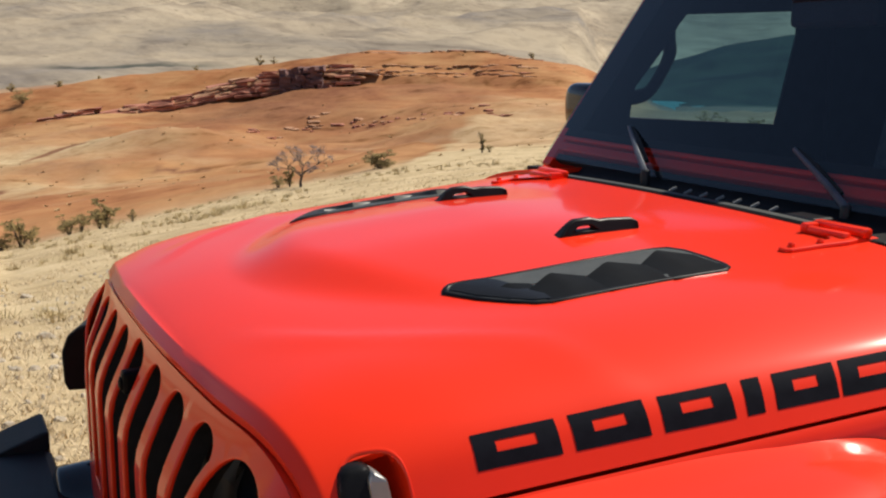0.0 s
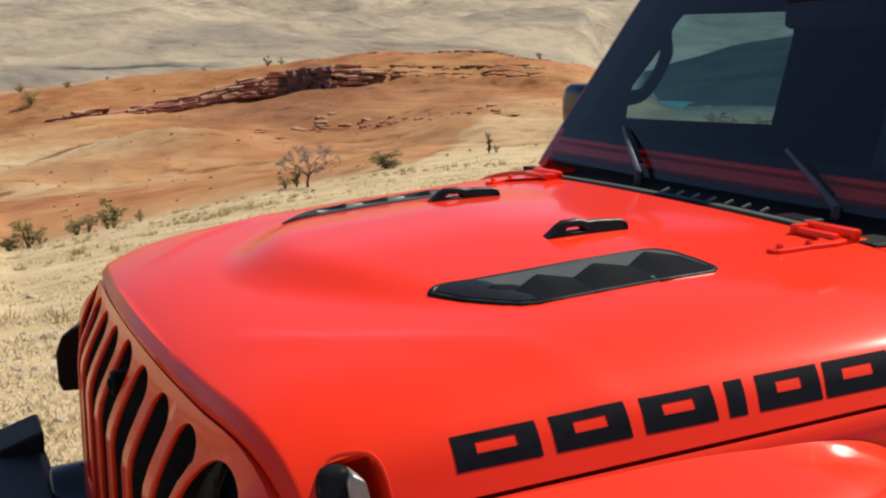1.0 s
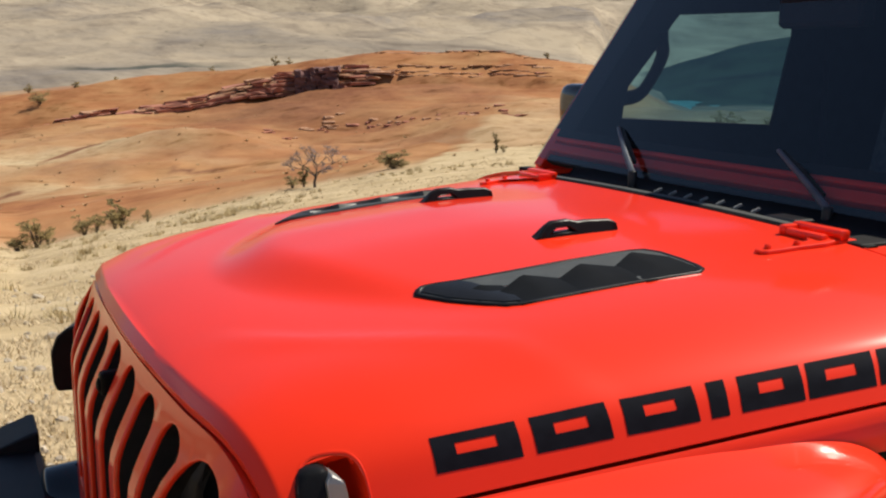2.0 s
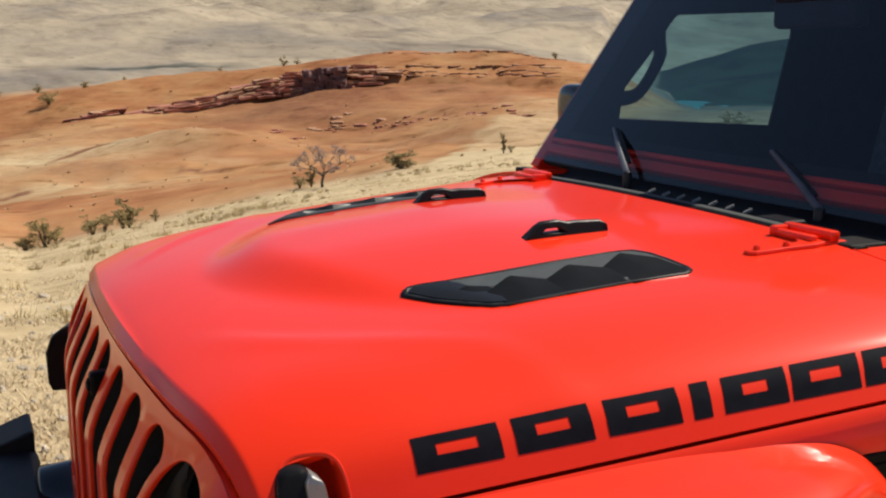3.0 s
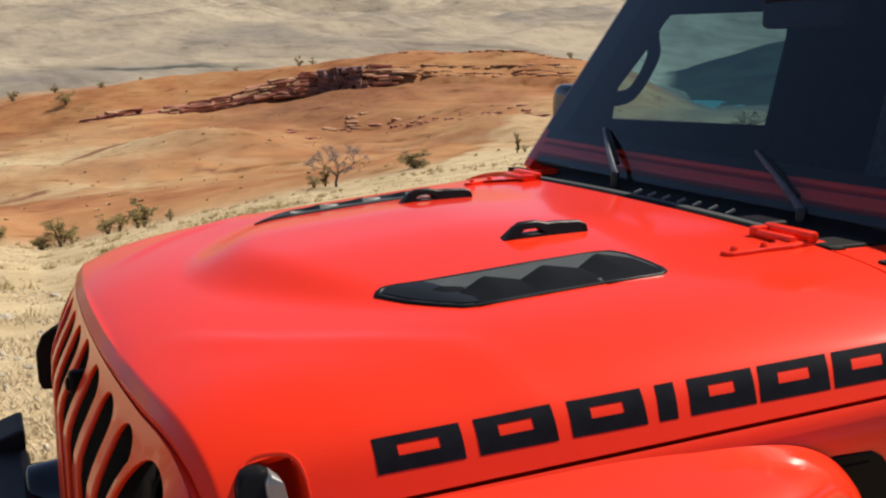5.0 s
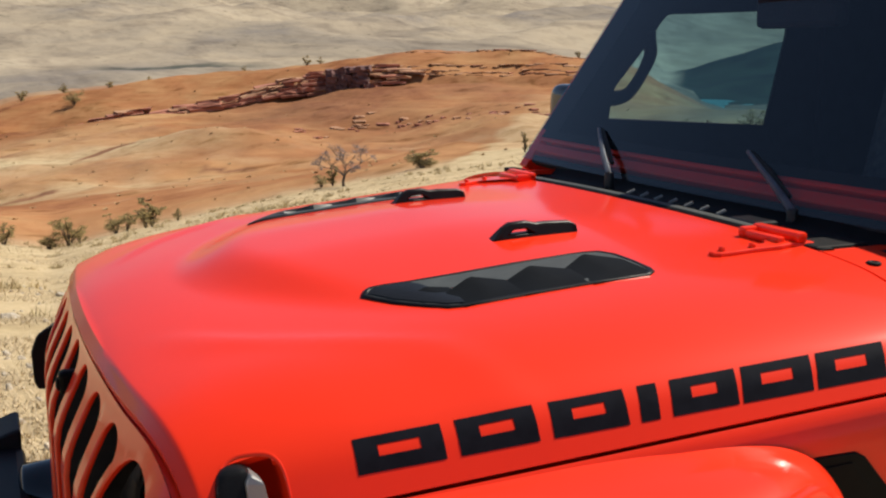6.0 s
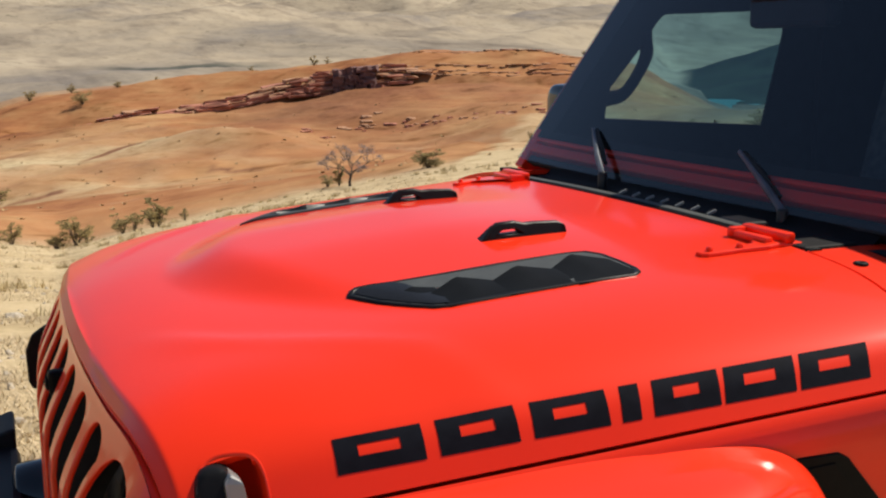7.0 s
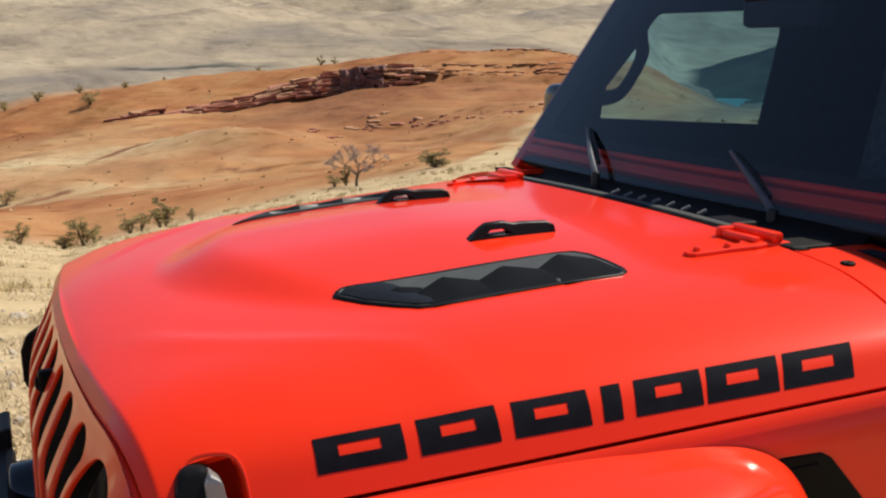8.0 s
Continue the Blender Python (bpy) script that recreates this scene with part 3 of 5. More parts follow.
for a, b, h in ((.213, .313, 1), (.330, .423, 1), (.443, .536, 1), (.555, .579, 0), (.597, .683, 1), (.692, .787, 1), (.796, .892, 1)):
    build_decal(a, b, h)


# ---------------------------------------------------------------- grille
def grille_x(y, z):
    top = hood_z(hood_front(y), y)
    drop = max(0, 1.055 - top)
    lean = 0.054 * (sstep(0, 0.165, 1.055 - z) - sstep(0, 0.165, drop))      # upper part leans back, lower part stands upright
    body = -0.019 + 0.085 * y * y
    return body + 0.002 - lean + (hood_front(y) - body) * math.exp(-max(0, top - z) / 0.03)


def grille_top(y):
    return hood_z(hood_front(y), y) - 0.0145


def slot_outline(k):
    y, w, top, bot, out = 0.13 * k, 0.045, 1.030 - 0.010 * abs(k) / 3 + (0.004 if k == 0 else 0), 0.70, []
    right, left = [], []
    for i in range(13):
        z = bot + (top - 0.036 - bot) * i / 12
        lo, hi = y - w, y + w
        d = math.sqrt(max(0, 0.119 ** 2 - (z - 0.916) ** 2))
        if k == 3:
            hi = min(hi, 0.527 - d)
        if k == -3:
            lo = max(lo, -0.527 + d)
        right.append((hi, z))
        left.append((lo, z))
    arc = [(y + w * math.cos(a), top - 0.036 + 0.034 * math.sin(a)) for a in (math.pi * i / 20 for i in range(21))]
    arc[0], arc[-1] = right[-1], left[-1]
    return right[:-1] + arc + left[:-1][::-1]


def circle(cy, cz, r, n=36):
    return [(cy + r * math.cos(2 * math.pi * k / n), cz + r * math.sin(2 * math.pi * k / n)) for k in range(n)]


def build_grille():
    ymax = 0.672
    outer = [(-ymax + 2 * ymax * k / 60, grille_top(-ymax + 2 * ymax * k / 60)) for k in range(61)]
    outer += [(ymax, 0.80), (0.60, 0.62), (-0.60, 0.62), (-ymax, 0.80)]
    cores = [slot_outline(k) for k in range(-3, 4)] + [circle(s * 0.527, 0.916, 0.098) for s in (-1, 1)]

    def swell(loop, d):
        out = []
        for k in range(len(loop)):
            a, b, c = Vector(loop[k - 1]), Vector(loop[k]), Vector(loop[(k + 1) % len(loop)])
            t = (c - a).normalized()
            out.append((b.x + t.y * d, b.y - t.x * d))
        return out
    holes = [swell(c, 0.004) for c in cores]
    bm = bmesh.new()
    es = []
    for loop in [outer] + holes:
        vs = [bm.verts.new((0, y, z)) for y, z in loop]
        es += [bm.edges.new((vs[k], vs[(k + 1) % len(vs)])) for k in range(len(vs))]
    bmesh.ops.triangle_fill(bm, edges=es, use_beauty=True, normal=(-1, 0, 0))
    bad = [f for f in bm.faces if any(inside_loop(tuple(f.calc_center_median())[1:], h) for h in holes)]
    bmesh.ops.delete(bm, geom=bad, context="FACES")
    for k in range(-21, 22):
        bmesh.ops.bisect_plane(bm, geom=bm.verts[:] + bm.edges[:] + bm.faces[:], plane_co=(0, k * 0.03, 0), plane_no=(0, 1, 0))
    for z in (0.7, 0.78, 0.86, 0.92, 0.97, 1.0, 1.03):
        bmesh.ops.bisect_plane(bm, geom=bm.verts[:] + bm.edges[:] + bm.faces[:], plane_co=(0, 0, z), plane_no=(0, 0, 1))
    for v in bm.verts:
        v.co.x = grille_x(v.co.y, v.co.z)
    for core in cores:      # rounded lips and walls of the openings
        rings = [[bm.verts.new((grille_x(y, z) + dx, y, z)) for y, z in swell(core, e)] for e, dx in ((.004, 0), (.0026, .0003), (.0012, .0012), (.0003, .0026), (0, .0042), (0, .0080))]
        for u, v in zip(rings, rings[1:]):
            for k in range(len(u)):
                bm.faces.new((u[k], u[(k + 1) % len(u)], v[(k + 1) % len(u)], v[k]))
    bmesh.ops.remove_doubles(bm, verts=bm.verts, dist=1e-5)
    rim = [bm.verts.new((grille_x(y, z) + 0.012, y, z - .0005)) for y, z in outer]
    rim0 = [bm.verts.new((grille_x(y, z) + .0008, y, z - .0015)) for y, z in outer]
    for k in range(len(outer)):
        bm.faces.new((rim0[k], rim0[(k + 1) % len(outer)], rim[(k + 1) % len(outer)], rim[k]))
    bmesh.ops.remove_doubles(bm, verts=bm.verts, dist=1e-5)
    bmesh.ops.recalc_face_normals(bm, faces=bm.faces)
    ob = part("grille", bm, RED, car, "red grille panel with seven tall slots", recalc=False)
    for core in cores[:7]:      # each slot's shade, put in as black walls
        part("slot_shroud", grid([[(grille_x(y, z) + dx, y, z) for y, z in swell(core, .0005)] for dx in (.0075, .02, .038)], close=True), MATT_BLACK, ob)
    smooth_by_angle(ob, 40)
    # even sheen over the flat of the panel
    me, nor = ob.data, []
    for f in me.polygons:
        for v in f.vertices:
            x, y, z = me.vertices[v].co
            e = .002
            n = Vector((-1, (grille_x(y + e, z) - grille_x(y - e, z)) / (2 * e), (grille_x(y, z + e) - grille_x(y, z - e)) / (2 * e))).normalized()
            flat = all(abs(me.vertices[i].co.x - grille_x(me.vertices[i].co.y, me.vertices[i].co.z)) < 1e-4 for i in f.vertices)
            nor.append(n if flat else Vector((0, 0, 0)))
    me.normals_split_custom_set(nor)
    return ob


grille = build_grille()
# added dark strip stands in for the shade inside the bonnet gap
ys = [-.665 + 1.33 * k / 80 for k in range(81)]
part("gap_shade_strip", grid([[(hood_front(y) + .007, y, hood_z(hood_front(y), y) - dz) for y in ys] for dz in (.008, .036)]), RUBBER, grille, "dark strip for the shade in the bonnet gap")
part("grille_screen", grid([[(grille_x(y / 20, z) + 0.048, y / 20, z) for y in range(-9, 10)] for z in (0.66, 0.8, 0.95, 1.05)]), MATT_BLACK, grille, "black mesh behind the slots")
rows = []
for z in (0.60, 0.8, 0.95, 1.02):
    wall = [(grille_x(.62, z) + .012, -.62, z)] + [(grille_x(y / 20, z) + 0.12, y / 20, z) for y in range(-12, 13)] + [(grille_x(.62, z) + .012, .62, z)]
    rows.append(wall)
part("radiator_support", grid(rows), MATT_BLACK, grille, "black panel behind the grille")
part("front_camera", boxes((-.055, -.01, -.026, .002, .952, .990), (-.060, -.05, -.021, -.003, .958, .980), bev=0.007), LOUVRE, grille, "small black camera in the middle slot")

for sg in (-1, 1):
    c = (grille_x(sg * .527, .916) + 0.068, sg * 0.527, 0.916)
    bezel = part("headlight", lathe([(.099, -.012), (.098, .010), (.095, .028), (.088, .030), (.084, .044), (.0001, .058)], c, "x"), GLOSS_BLACK, car, "round headlight in a black bezel", smooth=True)
    part("lens", lathe([(.0001, .012), (.035, .015), (.06, .022), (.075, .032), (.082, .044)], c, "x"), LENS, bezel, "clear lens", smooth=True)

# ---------------------------------------------------------------- fenders and body sides
def side_y(x, z):
    """Outer skin below the bonnet seam."""
    return hood_shell(x) + 0.024


def build_side(sg):
    xs = [0.085 + k * 0.04 for k in range(25)]
    rows = []
    for f in (0.0, 0.02, 0.15, 0.4, 0.7, 1.0):
        row = []
        for x in xs:
            z = (hood_seam(x) - 0.005) * (1 - f) + 0.55 * f
            row.append((x, sg * (side_y(x, z) - (0.010 if f == 0 else 0)), z))
        rows.append(row)
    ob = sharp_rim(part("front_side_panel", grid(rows), RED, car, "red inner wing panel", smooth=True))
    so = ob.modifiers.new("thick", "SOLIDIFY")
    so.thickness = 0.006
    so.offset = 0
    # flange down in the gap under the bonnet's edge
    bm = grid([[(x, sg * (hood_half(x) - 0.012 + d), hood_seam(x) - 0.02 + 0.012 * (d > 0)) for x in xs] for d in (-.05, 0, .016)])
    part("seam_flange", bm, RED, ob)
    return ob


panels = {sg: build_side(sg) for sg in (-1, 1)}

FLARE = [(-.005, .70), (-.012, .80), (-.015, .872), (.012, .928), (.08, .972), (.2, .998), (.31, 1.007), (.42, 1.019), (.525, 1.028), (.61, 1.0325), (.685, 1.0315),
         (.724, 1.023), (.757, 1.008), (.780, .986), (.797, .956), (.814, .915), (.838, .85), (.86, .76)]


def build_flare(sg):
    pts = []
    for (x0, z0), (x1, z1) in zip(FLARE, FLARE[1:]):
        pts += [(x0 + (x1 - x0) * t, z0 + (z1 - z0) * t) for t in (0, .2, .4, .6, .8)]
    pts.append(FLARE[-1])
    rows = []
    for i in range(len(pts)):
        w = pts[max(0, i - 4):i + 5]
        x, z = sum(q[0] for q in w) / len(w), sum(q[1] for q in w) / len(w)
        n = Vector((x - .36, 0, z - .55)).normalized()
        yi = side_y(max(x, .1), z) - .006
        yo = .945 - .08 * sstep(.50, .86, x)
        row = []
        for f, dn in ((0, .004), (.05, 0), (.35, -.003), (.65, -.008), (.85, -.016), (.95, -.027), (1, -.045), (.99, -.075), (.9, -.082), (0, -.06)):
            row.append((x + n.x * dn - .022 * f * sstep(.6, .8, x), sg * (yi + (yo - yi) * f), z + n.z * dn))
        rows.append(row)
    fl = part("fender_flare", grid(rows), RED, car, "red wide wheel-arch flare", smooth=True)
    part("turn_signal", prism([(-.066, .795), (-.074, .815), (-.076, .882), (-.062, .918), (-.036, .936), (.03, .94), (.03, .79)], lambda a, b, d: (a + .45 * max(0, d - .67), sg * d, b - .038), .665, .80, bev=.006), SATIN_BLACK, fl, "black turn-signal housing")
    vo = [(.735, 1.000), (.76, 1.006), (.812, 1.008), (.826, 1.000), (.872, .944), (.90, .88), (.885, .86), (.82, .86), (.79, .93)]
    vent = part("side_vent", prism(vo, lambda a, b, d: (a, sg * (side_y(a, b) + d), b), 0.0005, 0.006, bev=0.002), LOUVRE, panels[sg], "black side vent")
    vi = [(.765, .992), (.806, .996), (.852, .938), (.872, .89), (.83, .88), (.80, .935)]
    part("vent_insert", prism(vi, lambda a, b, d: (a, sg * (side_y(a, b) + d), b), 0.0055, 0.008, bev=0.001), LOUVRE, vent)
    return fl


for sg in (-1, 1):
    build_flare(sg)

# bonnet catch in its pocket at the front corner
for sg in (-1, 1):
    def on_side(x, z):
        # skin of the bonnet's corner at that height
        lo, hi = .45, hood_half(x)
        for _ in range(30):
            mid = (lo + hi) / 2
            lo, hi = (mid, hi) if hood_z(x, sg * mid) > z else (lo, mid)
        return lo

    def arch_ring(f, out):
        return [(x, sg * (on_side(x, max(1.0, z)) + out), z) for x, z in pocket_loop(f)]
    cat = part("bonnet_catch", grid([arch_ring(1.06, -.0012), arch_ring(1.03, .0006), arch_ring(.985, .0003), arch_ring(.96, -.006), arch_ring(.92, -.05), arch_ring(.5, -.06), arch_ring(.05, -.06)]),
               RED, car, "black rubber bonnet catch in a red pocket", smooth=True)
    body = [(.060, .95), (.062, 1.030), (.070, 1.046), (.094, 1.049), (.108, 1.036), (.122, .95)]
    bm = prism(body, lambda a, b, d: (a, sg * (on_side(a, max(1.0, b)) + d), b), -0.030, 0.014, bev=0.008)
    smooth_by_angle(part("catch_body", bm, SATIN_BLACK, cat, "glossy black catch"), 30)
    # added plate: the sky's highlight on the black catch, given a pale colour
    part("glint_plate", prism([(.098, .95), (.092, 1.036), (.099, 1.045), (.111, 1.036), (.125, .95)], lambda a, b, d: (a, sg * (on_side(a, max(1.0, b)) + d), b), -.01, 0.0155, bev=0.003), CATCH_GLINT, cat, "pale plate for the sky glint on the black catch")

# ---------------------------------------------------------------- cowl, windscreen
def screen_x(y, z):
    return 1.154 + 0.056 * y * y + 0.70 * (z - 1.254)


# black cowl panel between bonnet and windscreen
def cowl_z(y):
    return hood_z(1.0, y) - .002


rows = [[(hood_rear(y) + dx * (1 + .5 * y * y), y, cowl_z(y) + dz) for y in [0.53 * k / 24 for k in range(-24, 25)]]
        for dx, dz in ((.003, -.03), (.004, .001), (.010, .005), (.024, .005), (.028, -.003), (.05, -.006), (.09, -.005), (.112, .002), (.126, .016))]
cowl_lip = [[(hood_rear(y) + dx, y, cowl_z(y) + dz) for y in [-.40 + .9 * k / 30 for k in range(31)]] for dx, dz in ((.011, .0062), (.018, .0072), (.030, .0066), (.036, .001))]
cowl = part("cowl_panel", grid(rows), COWL_BLACK, car, "black plastic cowl with ribs", smooth=True)
part("cowl_lip", grid(cowl_lip), VENT_GREY, cowl, "grey front lip of the cowl", smooth=True)
# ribs of the cowl: their glints put into a light grey
for k in range(7):
    y = -.234 + k * .048
    x, z = hood_rear(y) + .047, cowl_z(y) + .0085
    bm = boxes((-.009, .009, -.0024, .0024, -.0025, .0025), bev=.001)
    bmesh.ops.transform(bm, matrix=pose(x, y, z, 0, -24, -14), verts=bm.verts)
    part("cowl_rib", bm, RIB_GLINT, cowl)
part("cowl_cap", boxes((1.03, 1.085, -.350, -.268, cowl_z(.31) - .01, cowl_z(.31) + .009), bev=.008), SATIN_BLACK, cowl)
part("cowl_end", boxes((1.006, 1.11, -.522, -.452, cowl_z(.5) - .02, cowl_z(.5) + .005), bev=.004), COWL_BLACK, cowl)

# red cowl top corners and body side to the doors
for sg in (-1, 1):
    rows = []
    for f in [k / 6 for k in range(7)]:
        row = []
        for k in range(25):
            y = .525 + (hood_half(1.0) - .525) * math.sin(math.pi / 2 * k / 24)
            x = (hood_rear(y) + .0045) * (1 - f) + 1.153 * f
            row.append((x, sg * y, hood_z(hood_rear(y), y)))
        y = hood_half(1.0)
        for z in (1.05, 1.0, .9, .7, .55):
            row.append((x, sg * (y + .02), z))
        rows.append(row)
    ob = sharp_rim(smooth_by_angle(part("cowl_side", grid(rows), RED, car, "red cowl corner"), 40))
    so = ob.modifiers.new("thick", "SOLIDIFY")
    so.thickness, so.offset = 0.01, (1 if sg > 0 else -1)
    bm = lathe([(.0001, .001), (.005, .0015), (.006, .004), (.009, .004), (.011, .002), (.011, 0)], (1.036, sg * .604, hood_z(1.0, .604)), "z", 16)
    part("bolt", bm, COWL_BLACK, ob, "dark bolt head", smooth=True)


# windscreen frame, red, with the glass set in
def frame_edge(z):
    return .718 - .02 * (z - 1.2) / .55


Z0, Z1, ZG0, ZG1 = 1.206, 1.78, 1.256, 1.715


def screen_sheet(z0, z1, y0f, y1f, off, nz=6, ny=20):
    rows = []
    for i in range(nz + 1):
        z = z0 + (z1 - z0) * i / nz
        a, b = y0f(z), y1f(z)
        rows.append([(screen_x(y, z) + off[0], y, z + off[1]) for y in [a + (b - a) * j / ny for j in range(ny + 1)]])
    return rows


wf = new("windscreen")
wf.parent = car


def solid(ob, t, off=-1):
    so = ob.modifiers.new("thick", "SOLIDIFY")
    so.thickness, so.offset = t, off
    return ob


FR = [("frame_foot", 1.190, ZG0 + .001, lambda z: frame_edge(z) - .042, lambda z: frame_edge(z)), ("frame_foot", 1.190, ZG0 + .001, lambda z: -frame_edge(z), lambda z: -frame_edge(z) + .042),
      ("frame_rail", ZG0 - .036, ZG0 - .017, lambda z: -frame_edge(z) + .02, lambda z: frame_edge(z) - .02),
      ("frame_lip", ZG0 - .010, ZG0 + .001, lambda z: -frame_edge(z) + .02, lambda z: frame_edge(z) - .02),
      ("frame_header", ZG1, Z1, lambda z: -frame_edge(z), lambda z: frame_edge(z)),
      ("frame_pillar", ZG0 + .003, ZG1, lambda z: -frame_edge(z), lambda z: -frame_edge(z) + .034),
      ("frame_pillar", ZG0 + .003, ZG1, lambda z: frame_edge(z) - .034, lambda z: frame_edge(z))]
for nm, a, b, f0, f1 in FR:
    thick = {"frame_pillar": .014, "frame_foot": .02}.get(nm, .05)
    rows = screen_sheet(a, b, f0, f1, (.62 * thick, 0))
    ob = solid(part(nm, grid(rows, flip=True), RED, wf, smooth=False), thick, 0)
    bevel_mod(ob, .004)
# added black strip: the shade into which the rail's foot fades
rows = screen_sheet(Z0 - .004, ZG0 - .038, lambda z: -frame_edge(z) + .044, lambda z: frame_edge(z) - .044, (.02, 0))
solid(part("rail_shade_strip", grid(rows, flip=True), RUBBER, wf, "black strip for the shade along the windscreen foot"), .02, 0)
# glass carried down over the rails, its tint added to dim them like shade
gl = part("glass", grid(screen_sheet(ZG0 - .042, ZG1 + .004, lambda z: -frame_edge(z) + .004, lambda z: frame_edge(z) - .004, (-.006, 0))), WINDSHIELD, wf, "tinted windscreen glass", smooth=True)
gl.visible_shadow = False
# dark printed border round the glass
for a, b, f0, f1 in ((ZG0 + .012, ZG0 + .03, lambda z: -frame_edge(z) + .03, lambda z: frame_edge(z) - .03),
                     (ZG0 + .03, ZG1, lambda z: -frame_edge(z) + .006, lambda z: -frame_edge(z) + .105),
                     (ZG0 + .03, ZG1, lambda z: frame_edge(z) - .105, lambda z: frame_edge(z) - .006)):
    part("glass_border", grid(screen_sheet(a, b, f0, f1, (-.001, 0))), COWL_BLACK, wf, "dark printed glass border")


# wipers
def build_wiper(base, tip):
    w = new("wiper")
    w.parent = car
    base, tip = Vector(base), Vector(tip)
    bm = bmesh.new()
    tube(bm, [base, base.lerp(tip, .3) + Vector((-.006, 0, .008)), tip], [.0075, .0065, .004], 8)
    smooth_by_angle(part("arm", bm, WIPER, w, "black wiper arm"))
    bm = bmesh.new()      # blade lies close behind the arm
    b0, b1 = base.lerp(tip, .22) + Vector((.006, -.012, .001)), tip + Vector((.006, -.006, -.002))
    tube(bm, [b0, b0.lerp(b1, .5) + Vector((-.003, 0, .003)), b1], [.005, .0075, .004], 6)
    part("blade", bm, RUBBER, w, "black wiper blade")
    part("pivot", lathe([(.0001, .006), (.008, .005), (.010, 0), (.010, -.03)], base, "z", 16), BLACK_PLASTIC, w, smooth=True)


build_wiper((1.098, 0.212, 1.226), (1.181, 0.393, 1.309))
build_wiper((1.128, -0.326, 1.217), (1.170, -0.151, 1.303))

# ---------------------------------------------------------------- cabin, doors, roof
TUB = 0.80
WIN_FAR = [(1.36, 1.302), (1.995, 1.262), (2.04, 1.53), (2.036, 1.602), (1.99, 1.611), (1.60, 1.597), (1.54, 1.57)]

WIN_OUT = [(1.385, 1.294), (2.012, 1.250), (2.062, 1.53), (2.055, 1.612), (1.99, 1.620), (1.60, 1.612), (1.53, 1.58)]
WIN_IN = [(1.372, 1.308), (1.978, 1.270), (2.018, 1.53), (2.014, 1.590), (1.985, 1.598), (1.61, 1.583), (1.55, 1.558)]


def build_door(sg):
    d = new("door")
    d.parent = car
    outer = [(1.16, .55), (2.12, .55), (2.16, 1.2), (2.16, 1.72), (1.71, 1.76), (1.35, 1.26), (1.24, 1.2), (1.16, 1.15)]
    bm = bmesh.new()
    es = []
    for loop in (outer, WIN_OUT):
        vs = [bm.verts.new((x, 0, z)) for x, z in loop]
        es += [bm.edges.new((vs[k], vs[(k + 1) % len(vs)])) for k in range(len(vs))]
    bmesh.ops.triangle_fill(bm, edges=es, use_beauty=True, normal=(0, 1, 0))
    bad = [f for f in bm.faces if inside_loop((f.calc_center_median().x, f.calc_center_median().z), WIN_OUT)]
    bmesh.ops.delete(bm, geom=bad, context="FACES")
    for v in bm.verts:
        v.co.y = sg * (TUB - .12 * max(0, v.co.z - 1.25) ** 1.2)
    ob = solid(part("door_panel", bm, RED, d, "red door"), .035, 0)
    bevel_mod(ob, .004)
    bm = bmesh.new()
    bm.faces.new([bm.verts.new((x, sg * (TUB - .12 * max(0, z - 1.25) ** 1.2), z)) for x, z in WIN_FAR])
    g = part("window_glass", bm, SIDE_GLASS, d, "tinted side window")
    g.visible_shadow = False
    # dark inner lining
    bm = prism([(1.26, .6), (2.12, .6), (2.14, 1.12), (1.40, 1.12), (1.28, 1.10)], lambda a, b, q: (a, sg * q, b), TUB - .03, TUB - .07, bev=.006)
    part("door_lining", bm, TRIM_DARK, d, "dark door lining")
    bm = bmesh.new()
    es = []
    for loop in ([(1.20, 1.0), (2.17, 1.0), (2.17, 1.78), (1.70, 1.78), (1.31, 1.22)], WIN_IN):
        vs = [bm.verts.new((x, 0, z)) for x, z in loop]
        es += [bm.edges.new((vs[k], vs[(k + 1) % len(vs)])) for k in range(len(vs))]
    bmesh.ops.triangle_fill(bm, edges=es, use_beauty=True, normal=(0, 1, 0))
    bmesh.ops.delete(bm, geom=[f for f in bm.faces if inside_loop((f.calc_center_median().x, f.calc_center_median().z), WIN_IN)], context="FACES")
    for v in bm.verts:
        v.co.y = sg * (TUB - .024 - .12 * max(0, v.co.z - 1.25) ** 1.2)
    solid(part("frame_lining", bm, TRIM_DARK, d, "dark window-frame lining"), .008, 0)
    # pillar lining and its grab handle
    strip = [(1.20, 1.24), (1.372, 1.22), (1.382, 1.36), (1.392, 1.394), (1.445, 1.448), (1.486, 1.495), (1.53, 1.555), (1.60, 1.63), (1.72, 1.74), (1.568, 1.765)]
    part("pillar_lining", prism(strip, lambda a, b, q: (a, sg * q, b), .668, .692, bev=.004), TRIM_DARK, d, "dark pillar lining")
    bm = bmesh.new()
    knots = [Vector(p) for p in ((1.375, sg * .69, 1.362), (1.425, sg * .688, 1.365), (1.457, sg * .686, 1.382), (1.492, sg * .685, 1.430), (1.514, sg * .685, 1.477), (1.508, sg * .685, 1.51), (1.500, sg * .685, 1.54))]
    thick = [.023, .019, .016, .016, .018, .020, .026]
    line, radii = [], []
    for k in range(6):
        p0, p1, p2, p3 = knots[max(k - 1, 0)], knots[k], knots[k + 1], knots[min(k + 2, 6)]
        for u in (0, .25, .5, .75):
            line.append(.5 * (2 * p1 + (p2 - p0) * u + (2 * p0 - 5 * p1 + 4 * p2 - p3) * u ** 2 + (3 * p1 - p0 - 3 * p2 + p3) * u ** 3))
            radii.append(thick[k] * (1 - u) + thick[k + 1] * u)
    tube(bm, line, radii, 12)
